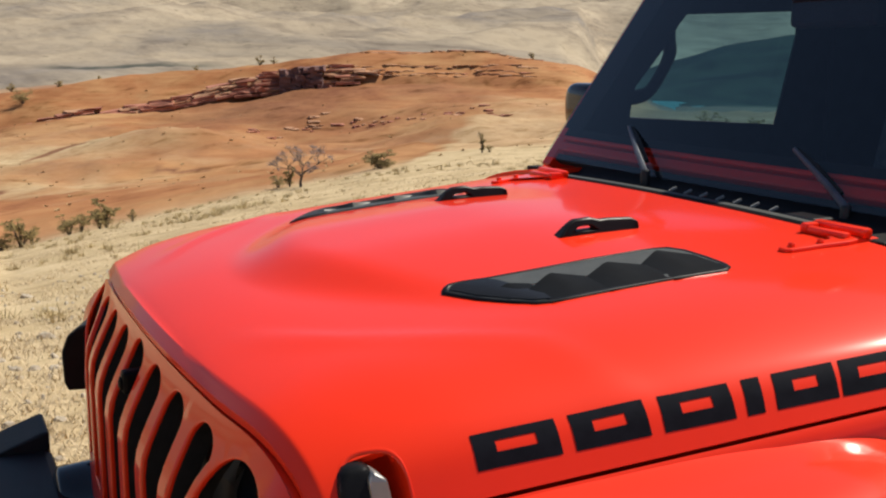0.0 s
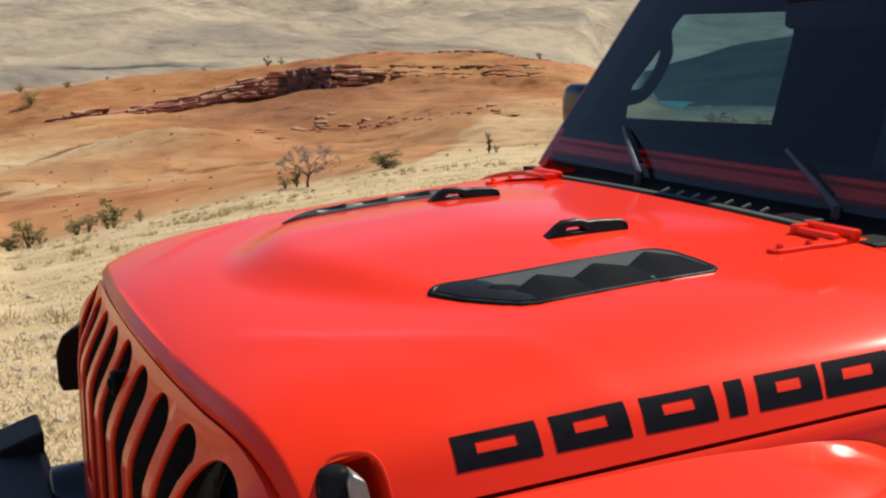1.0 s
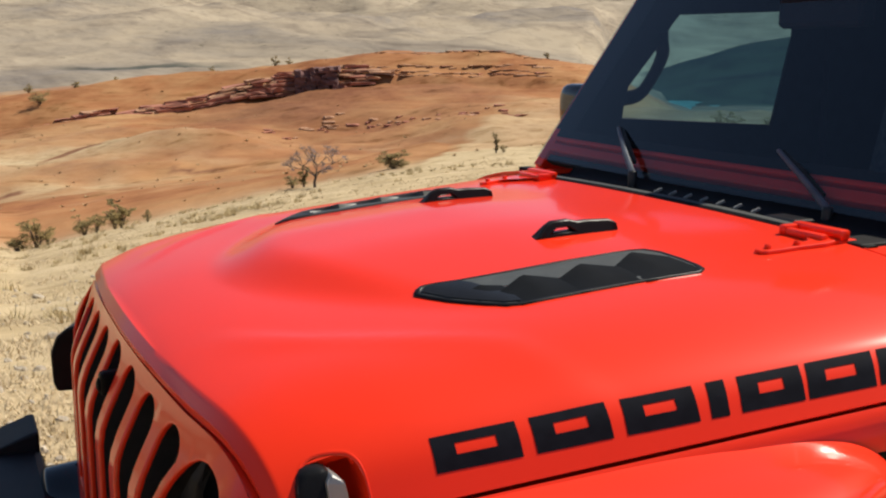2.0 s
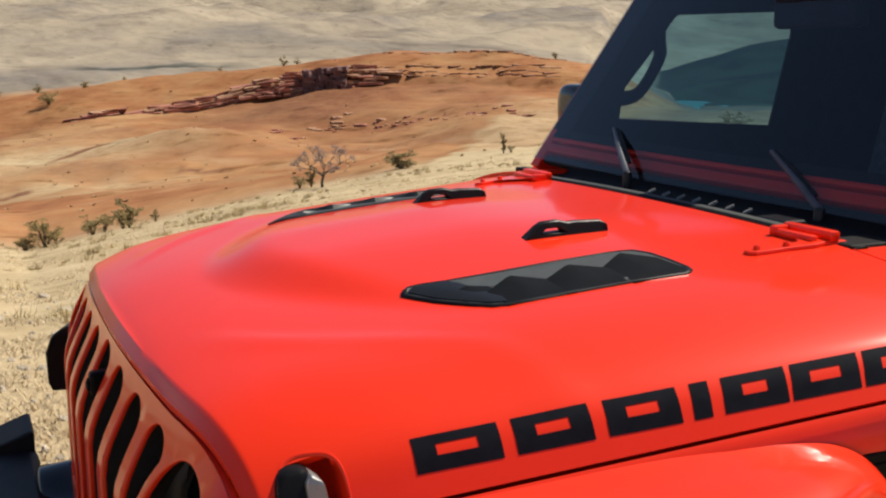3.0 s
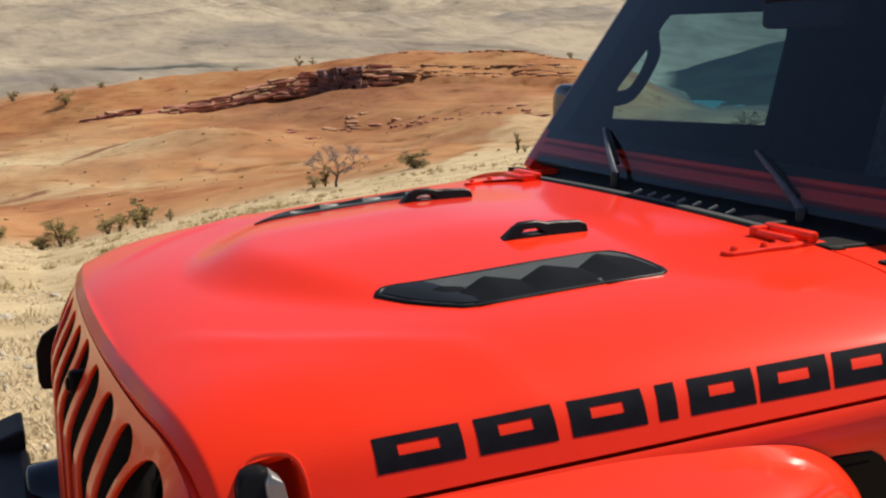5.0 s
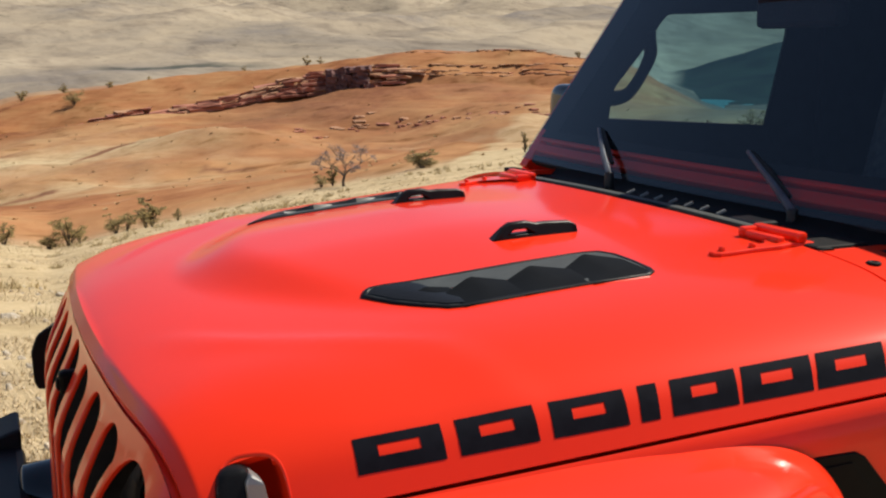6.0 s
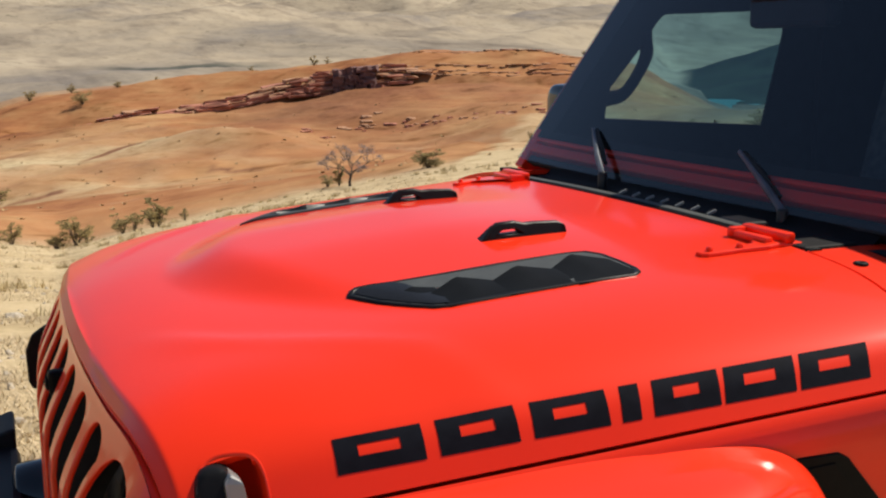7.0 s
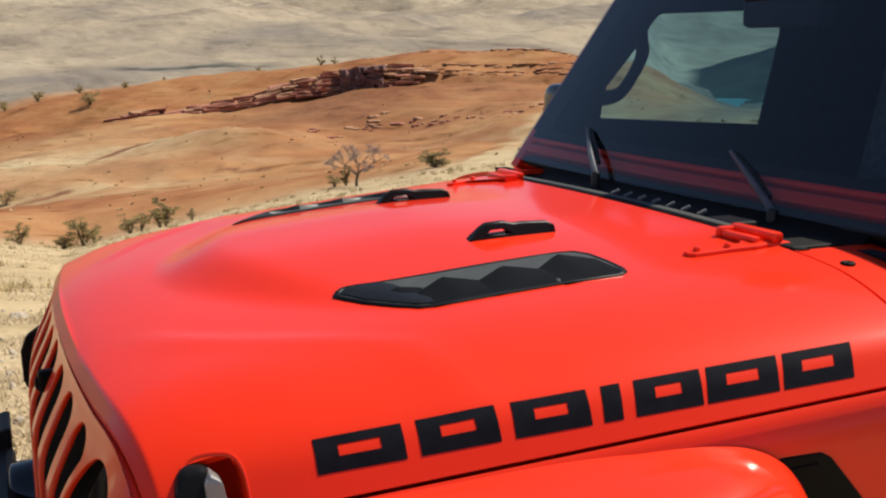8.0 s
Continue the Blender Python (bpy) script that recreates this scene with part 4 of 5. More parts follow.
    smooth_by_angle(part("grab_handle", bm, TRIM_DARK, d, "dark pillar grab handle"))
    # door mirror
    rows = []
    for i in range(17):
        e = -math.pi / 2 + math.pi * i / 16
        ce, se = max(0, math.cos(e)) ** .45, math.copysign(abs(math.sin(e)) ** .6, e)
        rows.append([(1.42 + .042 * ce * math.copysign(abs(math.cos(a)) ** .6, math.cos(a)), sg * .93 + .082 * ce * math.copysign(abs(math.sin(a)) ** .6, math.sin(a)), 1.325 + .068 * se) for a in (2 * math.pi * j / 24 for j in range(24))])
    m = part("mirror_housing", grid(rows, close=True), GLOSS_BLACK, d, "black door mirror", smooth=True)
    part("mirror_arm", boxes((1.38, 1.43, min(sg * .79, sg * .86), max(sg * .79, sg * .86), 1.30, 1.34), bev=.008), BLACK_PLASTIC, m)
    part("mirror_glass", boxes((1.455, 1.464, sg * .93 - .05, sg * .93 + .05, 1.295, 1.36)), MIRROR, m)
    part("handle", boxes((1.96, 2.08, min(sg * .815, sg * .84), max(sg * .815, sg * .84), 1.12, 1.15), bev=.006), GLOSS_BLACK, d, "black door handle")


for sg in (-1, 1):
    build_door(sg)

roof_pts = [[(x, y, 1.80 - .04 * (y / .7) ** 2 + dz) for y in [.68 * k / 10 for k in range(-10, 11)]] for x, dz in ((1.56, -.03), (1.7, 0), (2.3, .02), (3.0, .01), (3.35, -.02))]
bevel_mod(solid(part("roof", grid(roof_pts), BLACK_PLASTIC, car, "black hard top"), .04, -1), .01)
for sg in (-1, 1):
    part("rear_quarter", prism([(2.165, .55), (3.36, .55), (3.40, 1.24), (2.165, 1.24)], lambda a, b, q: (a, sg * q, b), TUB - .03, TUB, bev=.006), RED, car, "red rear body side")
    part("quarter_top", prism([(2.165, 1.245), (3.40, 1.245), (3.33, 1.76), (2.165, 1.76)], lambda a, b, q: (a, sg * (q - .12 * max(0, b - 1.25) ** 1.2), b), TUB - .03, TUB, bev=.006), BLACK_PLASTIC, car, "black hard-top side")
for sg in (-1, 1):
    part("quarter_lining", boxes((2.14, 3.35, min(sg * .72, sg * .74), max(sg * .72, sg * .74), .56, 1.70)), TRIM_DARK, car, "dark rear side lining")
part("rear_bulkhead", boxes((3.30, 3.33, -.72, .72, .56, 1.70)), TRIM_DARK, car)
part("headliner", boxes((1.62, 3.33, -.66, .66, 1.69, 1.71)), TRIM_DARK, car)
part("tailgate", boxes((3.36, 3.40, -.76, .76, .55, 1.74), bev=.01), RED, car, "red tailgate")
part("floor_pan", boxes((.15, 3.36, -.70, .70, .50, .56), bev=.01), DARK_STEEL, car, "dark underbody")
part("bulkhead", boxes((1.10, 1.13, -.72, .72, .56, 1.19)), TRIM_DARK, car)
part("engine_cover", boxes((.12, 1.05, -.56, .56, .60, 1.0), bev=.03), DARK_STEEL, car)

dash = part("dashboard", boxes((1.24, 1.52, -.70, .70, .95, 1.215), bev=.04), TRIM_DARK, car, "dark dashboard")
part("instrument_hood", boxes((1.34, 1.50, -.52, -.22, 1.19, 1.25), bev=.03), TRIM_DARK, dash)
rows = []
for k in range(28):
    a = 2 * math.pi * k / 28
    c = Vector((1.60, -.37, 1.17)) + .185 * (math.cos(a) * Vector((0, 1, 0)) + math.sin(a) * Vector((.42, 0, .9)))
    e = (c - Vector((1.60, -.37, 1.17))).normalized()
    nrm = Vector((-.9, 0, .42))
    rows.append([tuple(c + .016 * (math.cos(b) * e + math.sin(b) * nrm)) for b in (2 * math.pi * j / 8 for j in range(8))])
rows.append(rows[0])
sw = part("steering_wheel", grid(rows, close=True), TRIM_DARK, car, "black steering wheel", smooth=True)
part("hub", lathe([(.0001, -.03), (.06, -.02), (.06, .02), (.0001, .03)], (1.60, -.37, 1.17), "x", 20), TRIM_DARK, sw)


def build_seat(y):
    s = new("seat")
    s.parent = car
    part("cushion", boxes((1.75, 2.22, y - .24, y + .24, .80, .95), bev=.05), SEAT_CLOTH, s, "dark seat cushion")
    bm = boxes((-.07, .07, -.24, .24, 0, .62), bev=.05)
    bmesh.ops.transform(bm, matrix=pose(2.20, y, .92, 0, 14, 0), verts=bm.verts)
    part("backrest", bm, SEAT_CLOTH, s, "dark seat back")
    bm = boxes((-.05, .05, -.13, .13, 0, .19), bev=.04)
    bmesh.ops.transform(bm, matrix=pose(2.37, y, 1.56, 0, 10, 0), verts=bm.verts)
    part("headrest", bm, SEAT_CLOTH, s)


build_seat(-.37)
build_seat(.37)
rm = part("rear_view_mirror", boxes((1.38, 1.42, -.13, .108, 1.532, 1.60), bev=.012), TRIM_DARK, car, "black rear-view mirror")
part("mirror_stalk", boxes((1.40, 1.46, -.10, .07, 1.59, 1.72), bev=.01), BLACK_PLASTIC, rm)

# ---------------------------------------------------------------- bumper and wheels
bump = part("front_bumper", boxes((-.36, -.10, -.72, .72, .50, .62), bev=.02), DARK_STEEL, car, "black steel front bumper")
for sg in (-1, 1):
    bm = prism([(-.34, .52), (-.106, .52), (-.106, .660), (-.118, .660), (-.24, .616), (-.34, .59)], lambda a, b, q: (a, sg * q, b), .70, .84, bev=.006)
    part("bumper_wing", bm, DARK_STEEL, bump, "black bumper end")
    part("fog_lamp", lathe([(.0001, -.03), (.06, -.028), (.075, -.02), (.08, .05)], (-.09, sg * .50, .575), "x", 24), GLOSS_BLACK, bump, "round fog lamp", smooth=True)
    bm = bmesh.new()
    tube(bm, [(-.30, sg * .32, .60), (-.32, sg * .32, .68), (-.42, sg * .32, .69), (-.44, sg * .32, .60)], .013, 8)
    part("tow_hook", bm, DARK_STEEL, bump)


def build_wheel():
    w = new("wheel")
    prof = [(.25, -.11), (.34, -.128), (.385, -.125), (.412, -.10), (.418, -.05), (.418, .05), (.412, .10), (.385, .125), (.34, .128), (.25, .11)]
    tyre = part("tyre", lathe(prof, (0, 0, 0), "y", 48), RUBBER, w, "black off-road tyre", smooth=True)
    bm = bmesh.new()
    for k in range(32):
        a = 2 * math.pi * k / 32
        for yy in (-.07, .0, .07):
            bx = bmesh.new()
            box(bx, -.026, .026, yy - .026, yy + .026, .405, .432)
            bmesh.ops.transform(bx, matrix=Matrix.Rotation(a + (.1 if yy == 0 else 0), 4, "Y"), verts=bx.verts)
            me = bpy.data.meshes.new("t")
            bx.to_mesh(me)
            bm.from_mesh(me)
            bx.free()
            bpy.data.meshes.remove(me)
    part("tread", bm, RUBBER, w)
    rim = part("rim", lathe([(.25, .11), (.245, .07), (.22, -.09), (.24, -.105), (.25, -.11)], (0, 0, 0), "y", 40), ALLOY, w, "grey alloy rim", smooth=True)
    for k in range(5):
        bm = boxes((-.035, .035, -.085, -.045, .03, .235), bev=.01)
        bmesh.ops.transform(bm, matrix=Matrix.Rotation(2 * math.pi * k / 5, 4, "Y"), verts=bm.verts)
        part("spoke", bm, ALLOY, w)
    part("hub", lathe([(.0001, -.10), (.05, -.095), (.06, -.04), (.06, .1)], (0, 0, 0), "y", 20), ALLOY, w)
    return w


wheel = build_wheel()
wheel.matrix_world = pose(.46, -.82, .43)
wheel.parent = car
for x, y, rz in ((2.84, -.82, 0), (.46, .82, 180), (2.84, .82, 180)):
    w = copy_thing(wheel, pose(x, y, .43, 0, 0, rz))
    w.parent = car
for x in (.46, 2.84):
    bm = bmesh.new()
    tube(bm, [(x, -.75, .43), (x, .75, .43)], .05, 12)
    part("axle", bm, DARK_STEEL, car)

# ---------------------------------------------------------------- plants and rocks of the slope
LEAF = material("scrub_leaf", (0.28, 0.205, 0.075), 0.8, var=0.45, scale=6)
TWIG = material("grey_twig", (0.085, 0.065, 0.055), 0.9, var=0.3, scale=12)
FINE_TWIG = material("fine_twig", (0.20, 0.155, 0.15), 0.9, var=0.3, scale=6)
STRAW = material("dry_grass_blade", (0.57, 0.46, 0.30), 0.9, second=(0.45, 0.35, 0.22), scale=2.5, var=0.15)
TUSSOCK = material("tussock_blade", (0.52, 0.42, 0.24), 0.9, second=(0.38, 0.30, 0.16), scale=1.5, var=0.25)
PALE_ROCK = material("tan_rock", (0.44, 0.25, 0.15), 0.95, second=(0.30, 0.15, 0.085), var=0.3, scale=0.4, bump=0.6, bump_scale=3)
# darker rock colour that holds the shade of the sheer face
ROCK_SHADE = material("red_rock_shaded", (0.17, 0.09, 0.08), 0.95, second=(0.11, 0.056, 0.052), var=0.3, scale=0.5, bump=0.8, bump_scale=3)
ROCK = material("red_rock", (0.37, 0.155, 0.10), 0.95, second=(0.26, 0.10, 0.07), var=0.35, scale=0.5, bump=0.8, bump_scale=3)


def at_heading(th, r):
    x, y = EYE_X + r * math.sin(radians(th)), EYE_Y + r * math.cos(radians(th))
    return x, y, ground_z(x, y)


def leaf_cloud(bm, centre, rad, count, size, rnd, squash=.8):
    for _ in range(count):
        d = Vector((rnd.gauss(0, 1), rnd.gauss(0, 1), rnd.gauss(0, 1))).normalized() * rad * rnd.random() ** .45
        d.z *= squash
        p = Vector(centre) + d
        a = Vector((rnd.gauss(0, 1), rnd.gauss(0, 1), rnd.gauss(0, 1))).normalized()
        b = a.orthogonal().normalized()
        s = size * rnd.uniform(.5, 1.3)
        bm.faces.new([bm.verts.new(q) for q in (p - a * s, p + b * s * .45, p + a * s, p - b * s * .45)])


def build_bare_tree(pos, h, seed):
    rnd = random.Random(seed)
    t = tagged(new("bare_tree"), "small bare grey desert tree on the slope", "tree")
    t.location = pos
    bm = bmesh.new()
    tips = []

    def limb(p, d, ln, r, depth):
        q = p + d * ln * .5 + Vector((rnd.uniform(-.1, .1), rnd.uniform(-.1, .1), rnd.uniform(-.04, .10))) * ln
        e = p + d * ln
        tube(bm, [p, q, e], [r, r * .8, r * .6], 5, caps=False)
        if depth == 0:
            tips.append(e)
            return
        for _ in range(rnd.choice((2, 2, 3))):
            nd = (d + Vector((rnd.uniform(-1, 1), rnd.uniform(-1, 1), rnd.uniform(-.35, .65))) * .85).normalized()
            limb(e, nd, ln * rnd.uniform(.6, .85), r * .62, depth - 1)
    fork = Vector((.02, 0, .24)) * h
    tube(bm, [(0, 0, -.1), Vector((-.012, .01, .1)) * h, fork], [h * .036, h * .028, h * .026], 7, caps=False)
    for k in range(6):      # low limbs that spread all round, and a leader
        az, up = k * 1.05 + rnd.uniform(-.3, .3), rnd.uniform(.25, .75)
        d = Vector((math.cos(az), math.sin(az), up)).normalized() if k < 5 else Vector((.15, .1, 1)).normalized()
        limb(fork - Vector((0, 0, rnd.uniform(0, .08))) * h, d, h * rnd.uniform(.20, .27), h * .014, 4)
    part("trunk", bm, TWIG, t, "grey branching trunk")
    bm = bmesh.new()
    for e in tips:
        for _ in range(7):
            d = Vector((rnd.uniform(-1, 1), rnd.uniform(-1, 1), rnd.uniform(-.3, 1))).normalized() * h * .10
            a = d.orthogonal().normalized() * h * .004
            bm.faces.new([bm.verts.new(q) for q in (e - a, e + a, e + d)])
    part("twig_crown", bm, FINE_TWIG, t, "lilac-grey fine twigs")


def build_bush(pos, w, h, seed, stems=6, dense=1.0):
    rnd = random.Random(seed)
    b = tagged(new("desert_bush"), "olive green desert bush on dry grass", "bush", group="bushes on the slope")
    b.location = pos
    bm = bmesh.new()
    lf = bmesh.new()
    for k in range(stems):
        e = Vector((rnd.uniform(-.5, .5) * w, rnd.uniform(-.5, .5) * w, rnd.uniform(.35, 1.0) * h))
        mid = Vector((e.x * .35, e.y * .35, e.z * .6))
        tube(bm, [(0, 0, -.1), mid, e], [.028 * h, .018 * h, .006 * h], 5, caps=False)
        for _ in range(4):
            q = mid.lerp(e, rnd.uniform(.1, 1.05)) + Vector((rnd.gauss(0, .07), rnd.gauss(0, .07), rnd.gauss(0, .04))) * w
            tube(bm, [mid.lerp(e, .3), q], [.01 * h, .004 * h], 4, caps=False)
            leaf_cloud(lf, q, rnd.uniform(.09, .20) * w, int(42 * dense), .035 * h, rnd, .38)
    leaf_cloud(lf, (0, 0, .2 * h), .4 * w, int(110 * dense), .035 * h, rnd, .5)
    part("trunk", bm, TWIG, b)
    part("crown", lf, LEAF, b, "sparse olive leaves", recalc=False)


build_bare_tree(at_heading(18.1, 44), 2.05, 8)
NEAR_BUSHES = ((22.3, 46, 1.15, .82, 1), (16.9, 46, .8, .6, 2), (17.5, 45.5, .5, .9, 12), (27.8, 48, .3, 1.0, 3), (28.2, 48, .45, .35, 13),
                        (6.2, 43, 1.1, .85, 4), (6.75, 42.6, .8, .7, 5), (7.7, 43, .9, 1.0, 6), (8.05, 43.4, .9, 1.25, 7), (9.35, 44, .42, .45, 8),
                        (2.9, 42, 1.0, .8, 9), (3.85, 42, 1.3, 1.1, 10), (4.4, 42.4, .6, .6, 11), (0.8, 43, 1.0, .8, 12))
RIDGE_BUSHES = ((4.5, 172, 3.4, 2.2, 20), (16.2, 184, 1.6, 1.9, 21), (16.9, 184, 1.3, 1.1, 22), (30.5, 184, 1.2, 1.5, 23), (2.0, 184, 2.0, 2.0, 24), (0.5, 184, 2.6, 1.8, 25),
                (8.2, 186, 1.3, 1.3, 26), (6.2, 185, 1.5, 1.4, 33), (4.0, 185, 1.6, 1.5, 34), (13.0, 183, 1.1, 1.0, 27), (-2.0, 120, 2.4, 2.2, 28), (0.2, 96, 2.0, 1.4, 29),
                (36.5, 60, 1.4, 1.0, 30), (39.5, 64, 1.8, 1.2, 31), (42, 60, 1.6, 1.0, 32))
for th, r, w, h, sd in NEAR_BUSHES + RIDGE_BUSHES:
    build_bush(at_heading(th, r), w, h, sd, 14 if sd == 1 else 8, 3.2 if sd == 1 else 1.7)


def stone(led, inv, rnd, x, y, z, w, d, h, th, mat=None, tilt=0.0, twist=(-5, 20)):
    bm = bmesh.new()
    box(bm, -w / 2, w / 2, -d / 2, d / 2, 0, h)
    bmesh.ops.subdivide_edges(bm, edges=bm.edges[:], cuts=1, use_grid_fill=True)
    for v in bm.verts:
        v.co += Vector((rnd.uniform(-.16, .16) * min(w, 1.6) * .5, rnd.uniform(-.22, .22) * min(d, 1.2), rnd.uniform(-.16, .16) * min(h, 1)))
        if abs(v.co.x) > .35 * w:
            v.co.z *= .9
    bmesh.ops.transform(bm, matrix=pose(x - inv.x, y - inv.y, z - inv.z, rnd.uniform(-3, 3), rnd.uniform(-1.2, 1.2) - tilt, -th + rnd.uniform(*twist)), verts=bm.verts)
    part("stone", bm, mat or ROCK, led)


def build_ledge():
    rnd = random.Random(3)
    led = tagged(new("rock_ledge"), "dark red layered rock ledge along the ridge", "rock")
    led.location = at_heading(16, 166)
    inv = Vector(led.location)
    heads = (4.4, 6.8, 9.4, 11.1, 12.8, 14.3, 15.7, 17.5, 19.9, 21.1, 22.0)
    foot = (-9.4, -8.9, -7.8, -7.5, -6.8, -5.7, -5.4, -5.2, -4.2, -3.3, -2.9)
    crown = (-8.9, -8.0, -6.6, -5.9, -5.0, -3.5, -2.3, -1.4, -.7, -.9, -2.0)

    def course(a, z, w, h, deep, back, mat, tilt):
        r = 165.0 - .9 * (a < 11.5) + back
        stone(led, inv, rnd, EYE_X + r * math.sin(radians(a)), EYE_Y + r * math.cos(radians(a)), z, w, deep, h, a, mat, tilt)
    # stacked beds, each broken into blocks of its own length
    for c in range(9):
        th = heads[0] + rnd.random()
        while th < heads[-1]:
            w = rnd.uniform(1.0, 3.6)
            a = th + math.degrees(w * .5 / 165)
            th += math.degrees(w * rnd.uniform(.86, 1.04) / 165)
            z0, z1 = float(np.interp(a, heads, foot)), float(np.interp(a, heads, crown))
            z0 = max(z0, at_heading(a, 164.4)[2] - .15)
            z1 = max(z1, z0 + (1.3 if a > 6.5 else .7))
            courses = max(1, min(9, round((z1 - z0) / .46)))
            if c >= courses or 17.4 < a < 19.4 or rnd.random() < .05 + .2 * (c == courses - 1):
                continue
            hh = (z1 - z0) / courses
            rise = float(np.interp(a + .6, heads, foot) + np.interp(a + .6, heads, crown) - np.interp(a - .6, heads, foot) - np.interp(a - .6, heads, crown)) / 2
            mat = PALE_ROCK if rnd.random() < (.55 if c % 2 else .25) + .2 * (a > 19.4) else ROCK
            course(a, z0 + hh * c - .1 + rnd.uniform(-.05, .05), w * 1.12, hh * rnd.uniform(.68, .98) + .06, 2.4, .7 * c + rnd.uniform(-.2, .35), mat, .75 * math.degrees(math.atan2(rise, 165 * radians(1.2))))
    # sheer face where the beds broke off, its shade put into darker rock
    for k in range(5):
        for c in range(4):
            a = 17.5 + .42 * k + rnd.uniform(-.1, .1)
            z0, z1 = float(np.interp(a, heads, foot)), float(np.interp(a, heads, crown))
            course(a, z0 + (z1 - z0) * c / 4 - .1, rnd.uniform(1.3, 2.0), (z1 - z0) / 4 + rnd.uniform(.0, .12), 4.5, .12 * c + rnd.uniform(-.3, .3), ROCK_SHADE, 3)
    # thin beds below the crest
    for row, dz in ((167.2, .03), (169.0, .03), (171.5, .03), (178.5, .05)):
        th = 20.4 + rnd.random()
        while th < 30.2:
            w = rnd.uniform(.7, 3.0)
            th += math.degrees(w * rnd.uniform(.5, 1.0) / row)
            if rnd.random() < .16:
                th += rnd.uniform(.2, .8)
            x, y, z = at_heading(th, row + rnd.uniform(-.4, .4))
            h = rnd.uniform(.06, .19)
            stone(led, inv, rnd, x, y, z - h * .8 + dz, w, rnd.uniform(.45, .9), h * 1.1, th, PALE_ROCK if rnd.random() < .8 else ROCK, 0, (0, 38))


build_ledge()


def build_outcrop():
    """Low broken rocks that line the lower slope of the ridge."""
    rnd = random.Random(17)
    crop = tagged(new("rock_outcrop"), "low broken red rocks on the slope below the ledge", "rock")
    crop.location = at_heading(23, 136)
    inv = Vector(crop.location)
    for k in range(46):
        th = rnd.uniform(15.2, 29.5)
        r = float(np.interp(th, (15.5, 20.2, 24.5, 26.6, 29), (134, 140, 133.5, 130, 132))) + rnd.gauss(0, 2.4)
        x, y, z = at_heading(th, r)
        w, h = rnd.uniform(.4, 1.7), rnd.uniform(.14, .4)
        stone(crop, inv, rnd, x, y, z - h * .45, w, w * rnd.uniform(.5, .8), h, th, PALE_ROCK if rnd.random() < .6 else ROCK, 0, (0, 45))


build_outcrop()


def build_grass():
    rs = np.random.RandomState(4)
    n = 30000
    th = rs.uniform(-4, 34, n)
    r = 2.6 * (46 / 2.6) ** (rs.rand(n) ** 1.1)
    verts, faces = [], []
    for k in range(n):
        x, y = EYE_X + r[k] * math.sin(radians(th[k])), EYE_Y + r[k] * math.cos(radians(th[k]))
        if -.2 < x < 3.6 and -1.1 < y < 1.1:
            continue
        if noise.noise(Vector((x, y, 0)) * .55) < -.12 + .2 * rs.rand():
            continue
        z = ground_z(x, y) - .01
        for _ in range(4):
            a, ln = rs.uniform(0, 6.28), rs.uniform(.015, .05) * (1 + .008 * r[k])
            dx, dy = math.cos(a), math.sin(a)
            ox, oy = x + rs.uniform(-.05, .05), y + rs.uniform(-.05, .05)
            w = .0035 * (1 + .06 * r[k])
            i = len(verts)
            lean = rs.uniform(.3, 1.8) * ln
            verts += [(ox - dy * w, oy + dx * w, z), (ox + dy * w, oy - dx * w, z), (ox + dx * lean, oy + dy * lean, z + ln)]
            faces.append((i, i + 1, i + 2))
    fine = len(faces)
    # larger tussocks, in loose patches
    for k in range(2600):
        t0, r0 = rs.uniform(-4, 34), 3.5 * (46 / 3.5) ** (rs.rand() ** .8)
        x, y = EYE_X + r0 * math.sin(radians(t0)), EYE_Y + r0 * math.cos(radians(t0))
        if -.3 < x < 3.7 and -1.2 < y < 1.2:
            continue
        if noise.noise(Vector((x, y, 4)) * .35) + .5 * noise.noise(Vector((x, y, 9)) * 1.1) < .1 + .25 * rs.rand():
            continue
        z, s = ground_z(x, y) - .01, rs.uniform(.06, .17) * (1 + .012 * r0)
        for _ in range(34):
            a, lean, up = rs.uniform(0, 6.28), rs.uniform(.1, .9) * s, rs.uniform(.4, 1) * s
            dx, dy = math.cos(a), math.sin(a)
            ox, oy = x + rs.normal(0, .35 * s), y + rs.normal(0, .35 * s)
            w = .004 * (1 + .05 * r0)
            i = len(verts)
            verts += [(ox - dy * w, oy + dx * w, z), (ox + dy * w, oy - dx * w, z), (ox + dx * lean, oy + dy * lean, z + up)]
            faces.append((i, i + 1, i + 2))
    me = bpy.data.meshes.new("dry_grass")
    me.from_pydata(verts, [], faces)
    me.materials.append(STRAW)
    me.materials.append(TUSSOCK)
    me.polygons.foreach_set("material_index", [0 if k < fine else 1 for k in range(len(faces))])
    tagged(new("dry_grass", me), "short dry straw-coloured grass tufts on the slope", "grass", kind="stuff")


build_grass()


TUFT = material("dry_tuft", (0.40, 0.27, 0.13), 0.9, second=(0.27, 0.18, 0.085), var=0.2, scale=0.4)


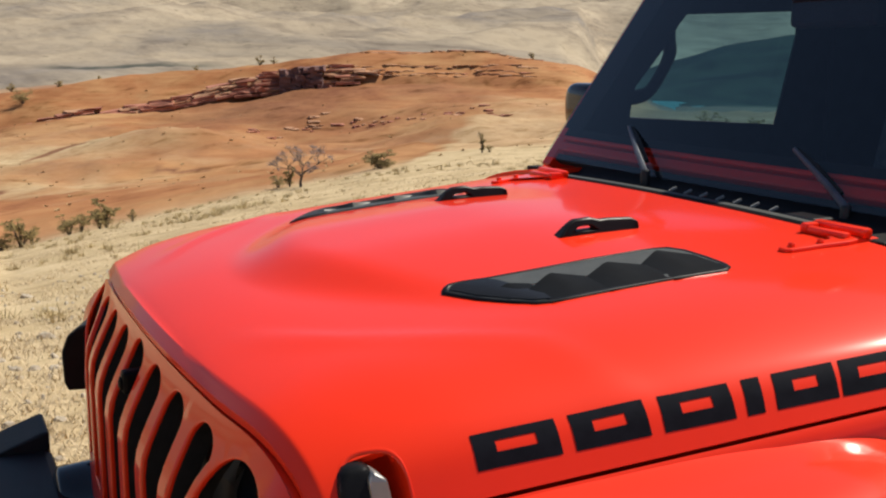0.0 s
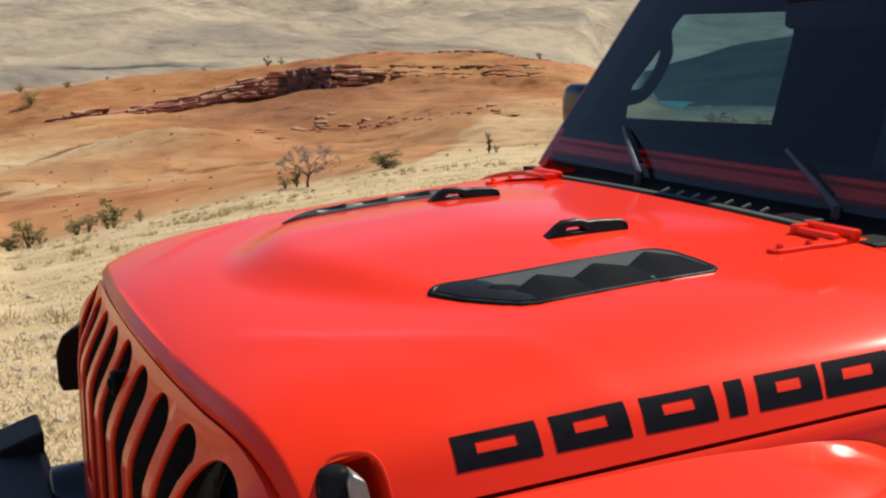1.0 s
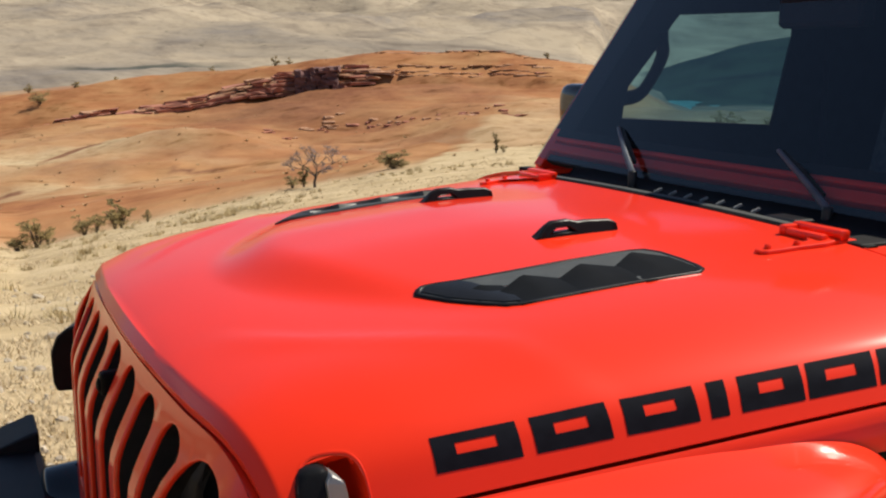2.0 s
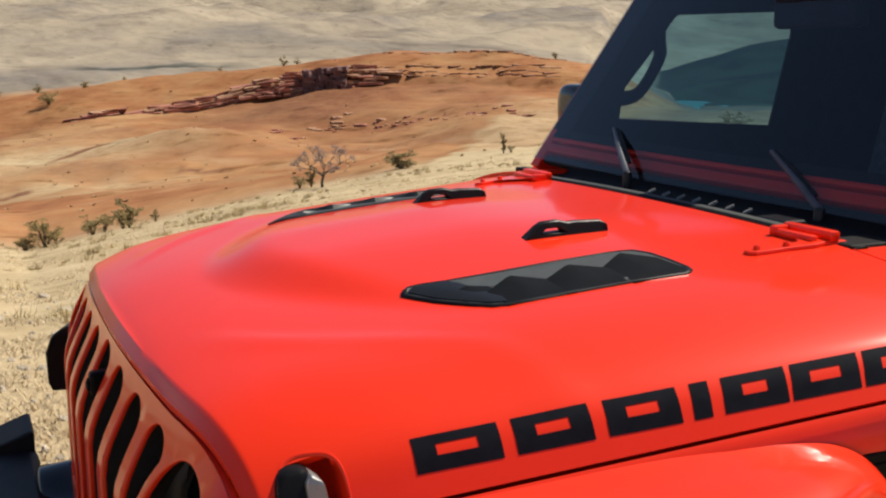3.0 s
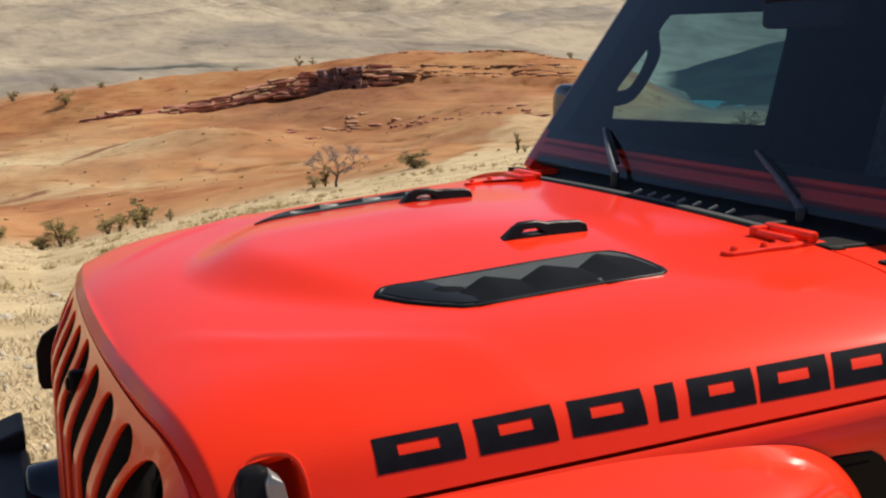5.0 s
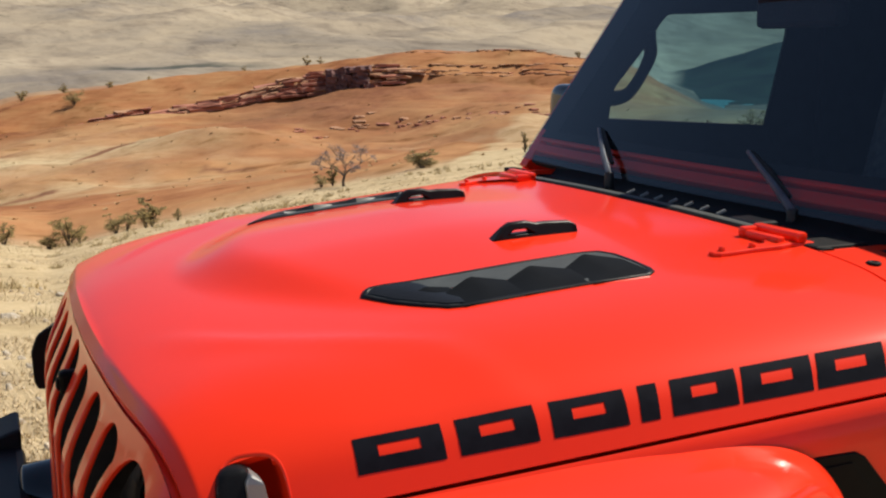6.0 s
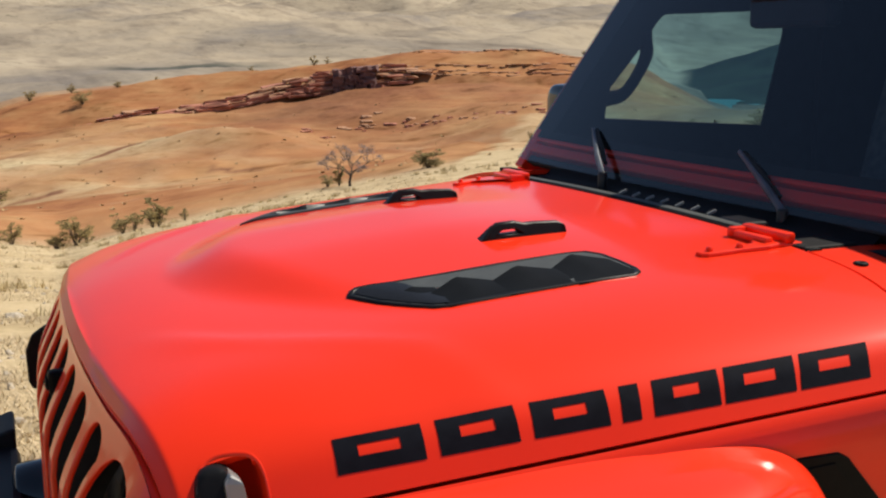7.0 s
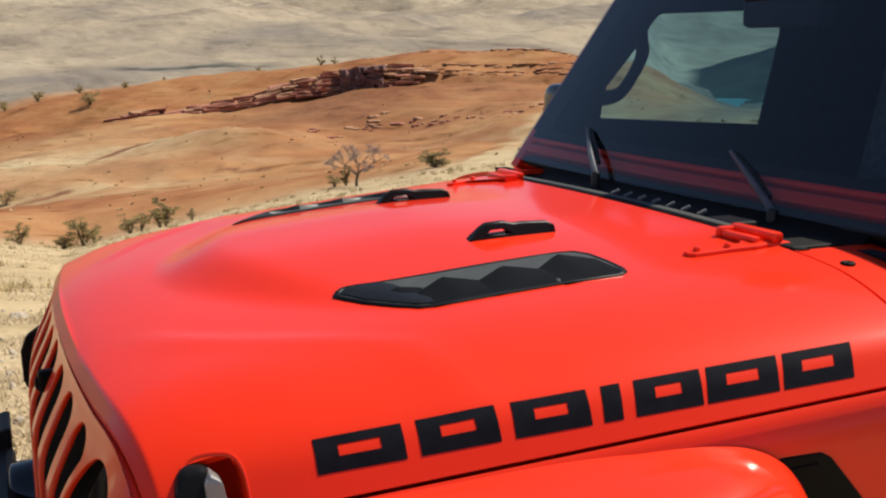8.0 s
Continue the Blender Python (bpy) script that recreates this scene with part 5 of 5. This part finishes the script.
def build_scrub():
    """Dry tufts and low shrubs strewn over the red slopes."""
    rs = np.random.RandomState(11)
    verts, faces, kinds = [], [], []
    for k in range(800):
        th, r = rs.uniform(-6, 46), 48 + 140 * rs.rand() ** .8
        x, y = EYE_X + r * math.sin(radians(th)), EYE_Y + r * math.cos(radians(th))
        if noise.noise(Vector((x, y, 3)) * .05) + .6 * noise.noise(Vector((x, y, 7)) * .2) < .05 - .25 * rs.rand():
            continue
        z = ground_z(x, y)
        s = rs.uniform(.06, .2) * (1.6 if rs.rand() < .06 else 1)
        dark = rs.rand() < .10
        for _ in range(7):
            a = rs.uniform(0, 6.28)
            d = np.array([math.cos(a) * s, math.sin(a) * s, s * rs.uniform(.2, .8)])
            o = np.array([x, y, z]) + rs.uniform(-.4, .4, 3) * s * np.array([1, 1, 0])
            p = np.array([-d[1], d[0], 0]) * .45
            i = len(verts)
            verts += [tuple(o - p), tuple(o + p), tuple(o + d + p * .4), tuple(o + d - p * .4)]
            faces.append((i, i + 1, i + 2, i + 3))
            kinds.append(1 if dark else 0)
    me = bpy.data.meshes.new("scrub")
    me.from_pydata(verts, [], faces)
    me.materials.append(TUFT)
    me.materials.append(LEAF)
    me.polygons.foreach_set("material_index", kinds)
    tagged(new("scrub", me), "low dry tufts scattered on the red slopes", "scrub", kind="stuff")


build_scrub()


def build_pebbles():
    rs = random.Random(8)
    bm = bmesh.new()
    for _ in range(260):
        th, r = rs.uniform(-3, 12), 3.2 * (14 / 3.2) ** rs.random()
        x, y, z = at_heading(th, r)
        s = rs.uniform(.008, .03) * (2.2 if rs.random() < .08 else 1)
        bmesh.ops.create_icosphere(bm, subdivisions=1, radius=s, matrix=pose(x, y, z, rs.uniform(0, 90), rs.uniform(0, 90), 0) @ Matrix.Diagonal((1.3, 1, .6, 1)))
    tagged(mesh_ob("gravel", bm, PEBBLE), "small pale stones on the dry ground", "gravel", kind="stuff")


PEBBLE = material("pale_stone", (0.42, 0.36, 0.28), 0.9, var=0.4, scale=30)
build_pebbles()


# river seen in the valley
WATER = material("river_water", (0.03, 0.15, 0.135), 0.4, var=0.2, scale=0.05, spec=0.2)
rows = [[(EYE_X + r * math.sin(radians(th)), EYE_Y + r * math.cos(radians(th)), -20.4) for th in [35.2 + k * .2 for k in range(26)]] for r in (398, 420, 440, 460, 480, 505)]
tagged(mesh_ob("river", grid(rows), WATER), "teal river in the valley", "river", kind="structure")
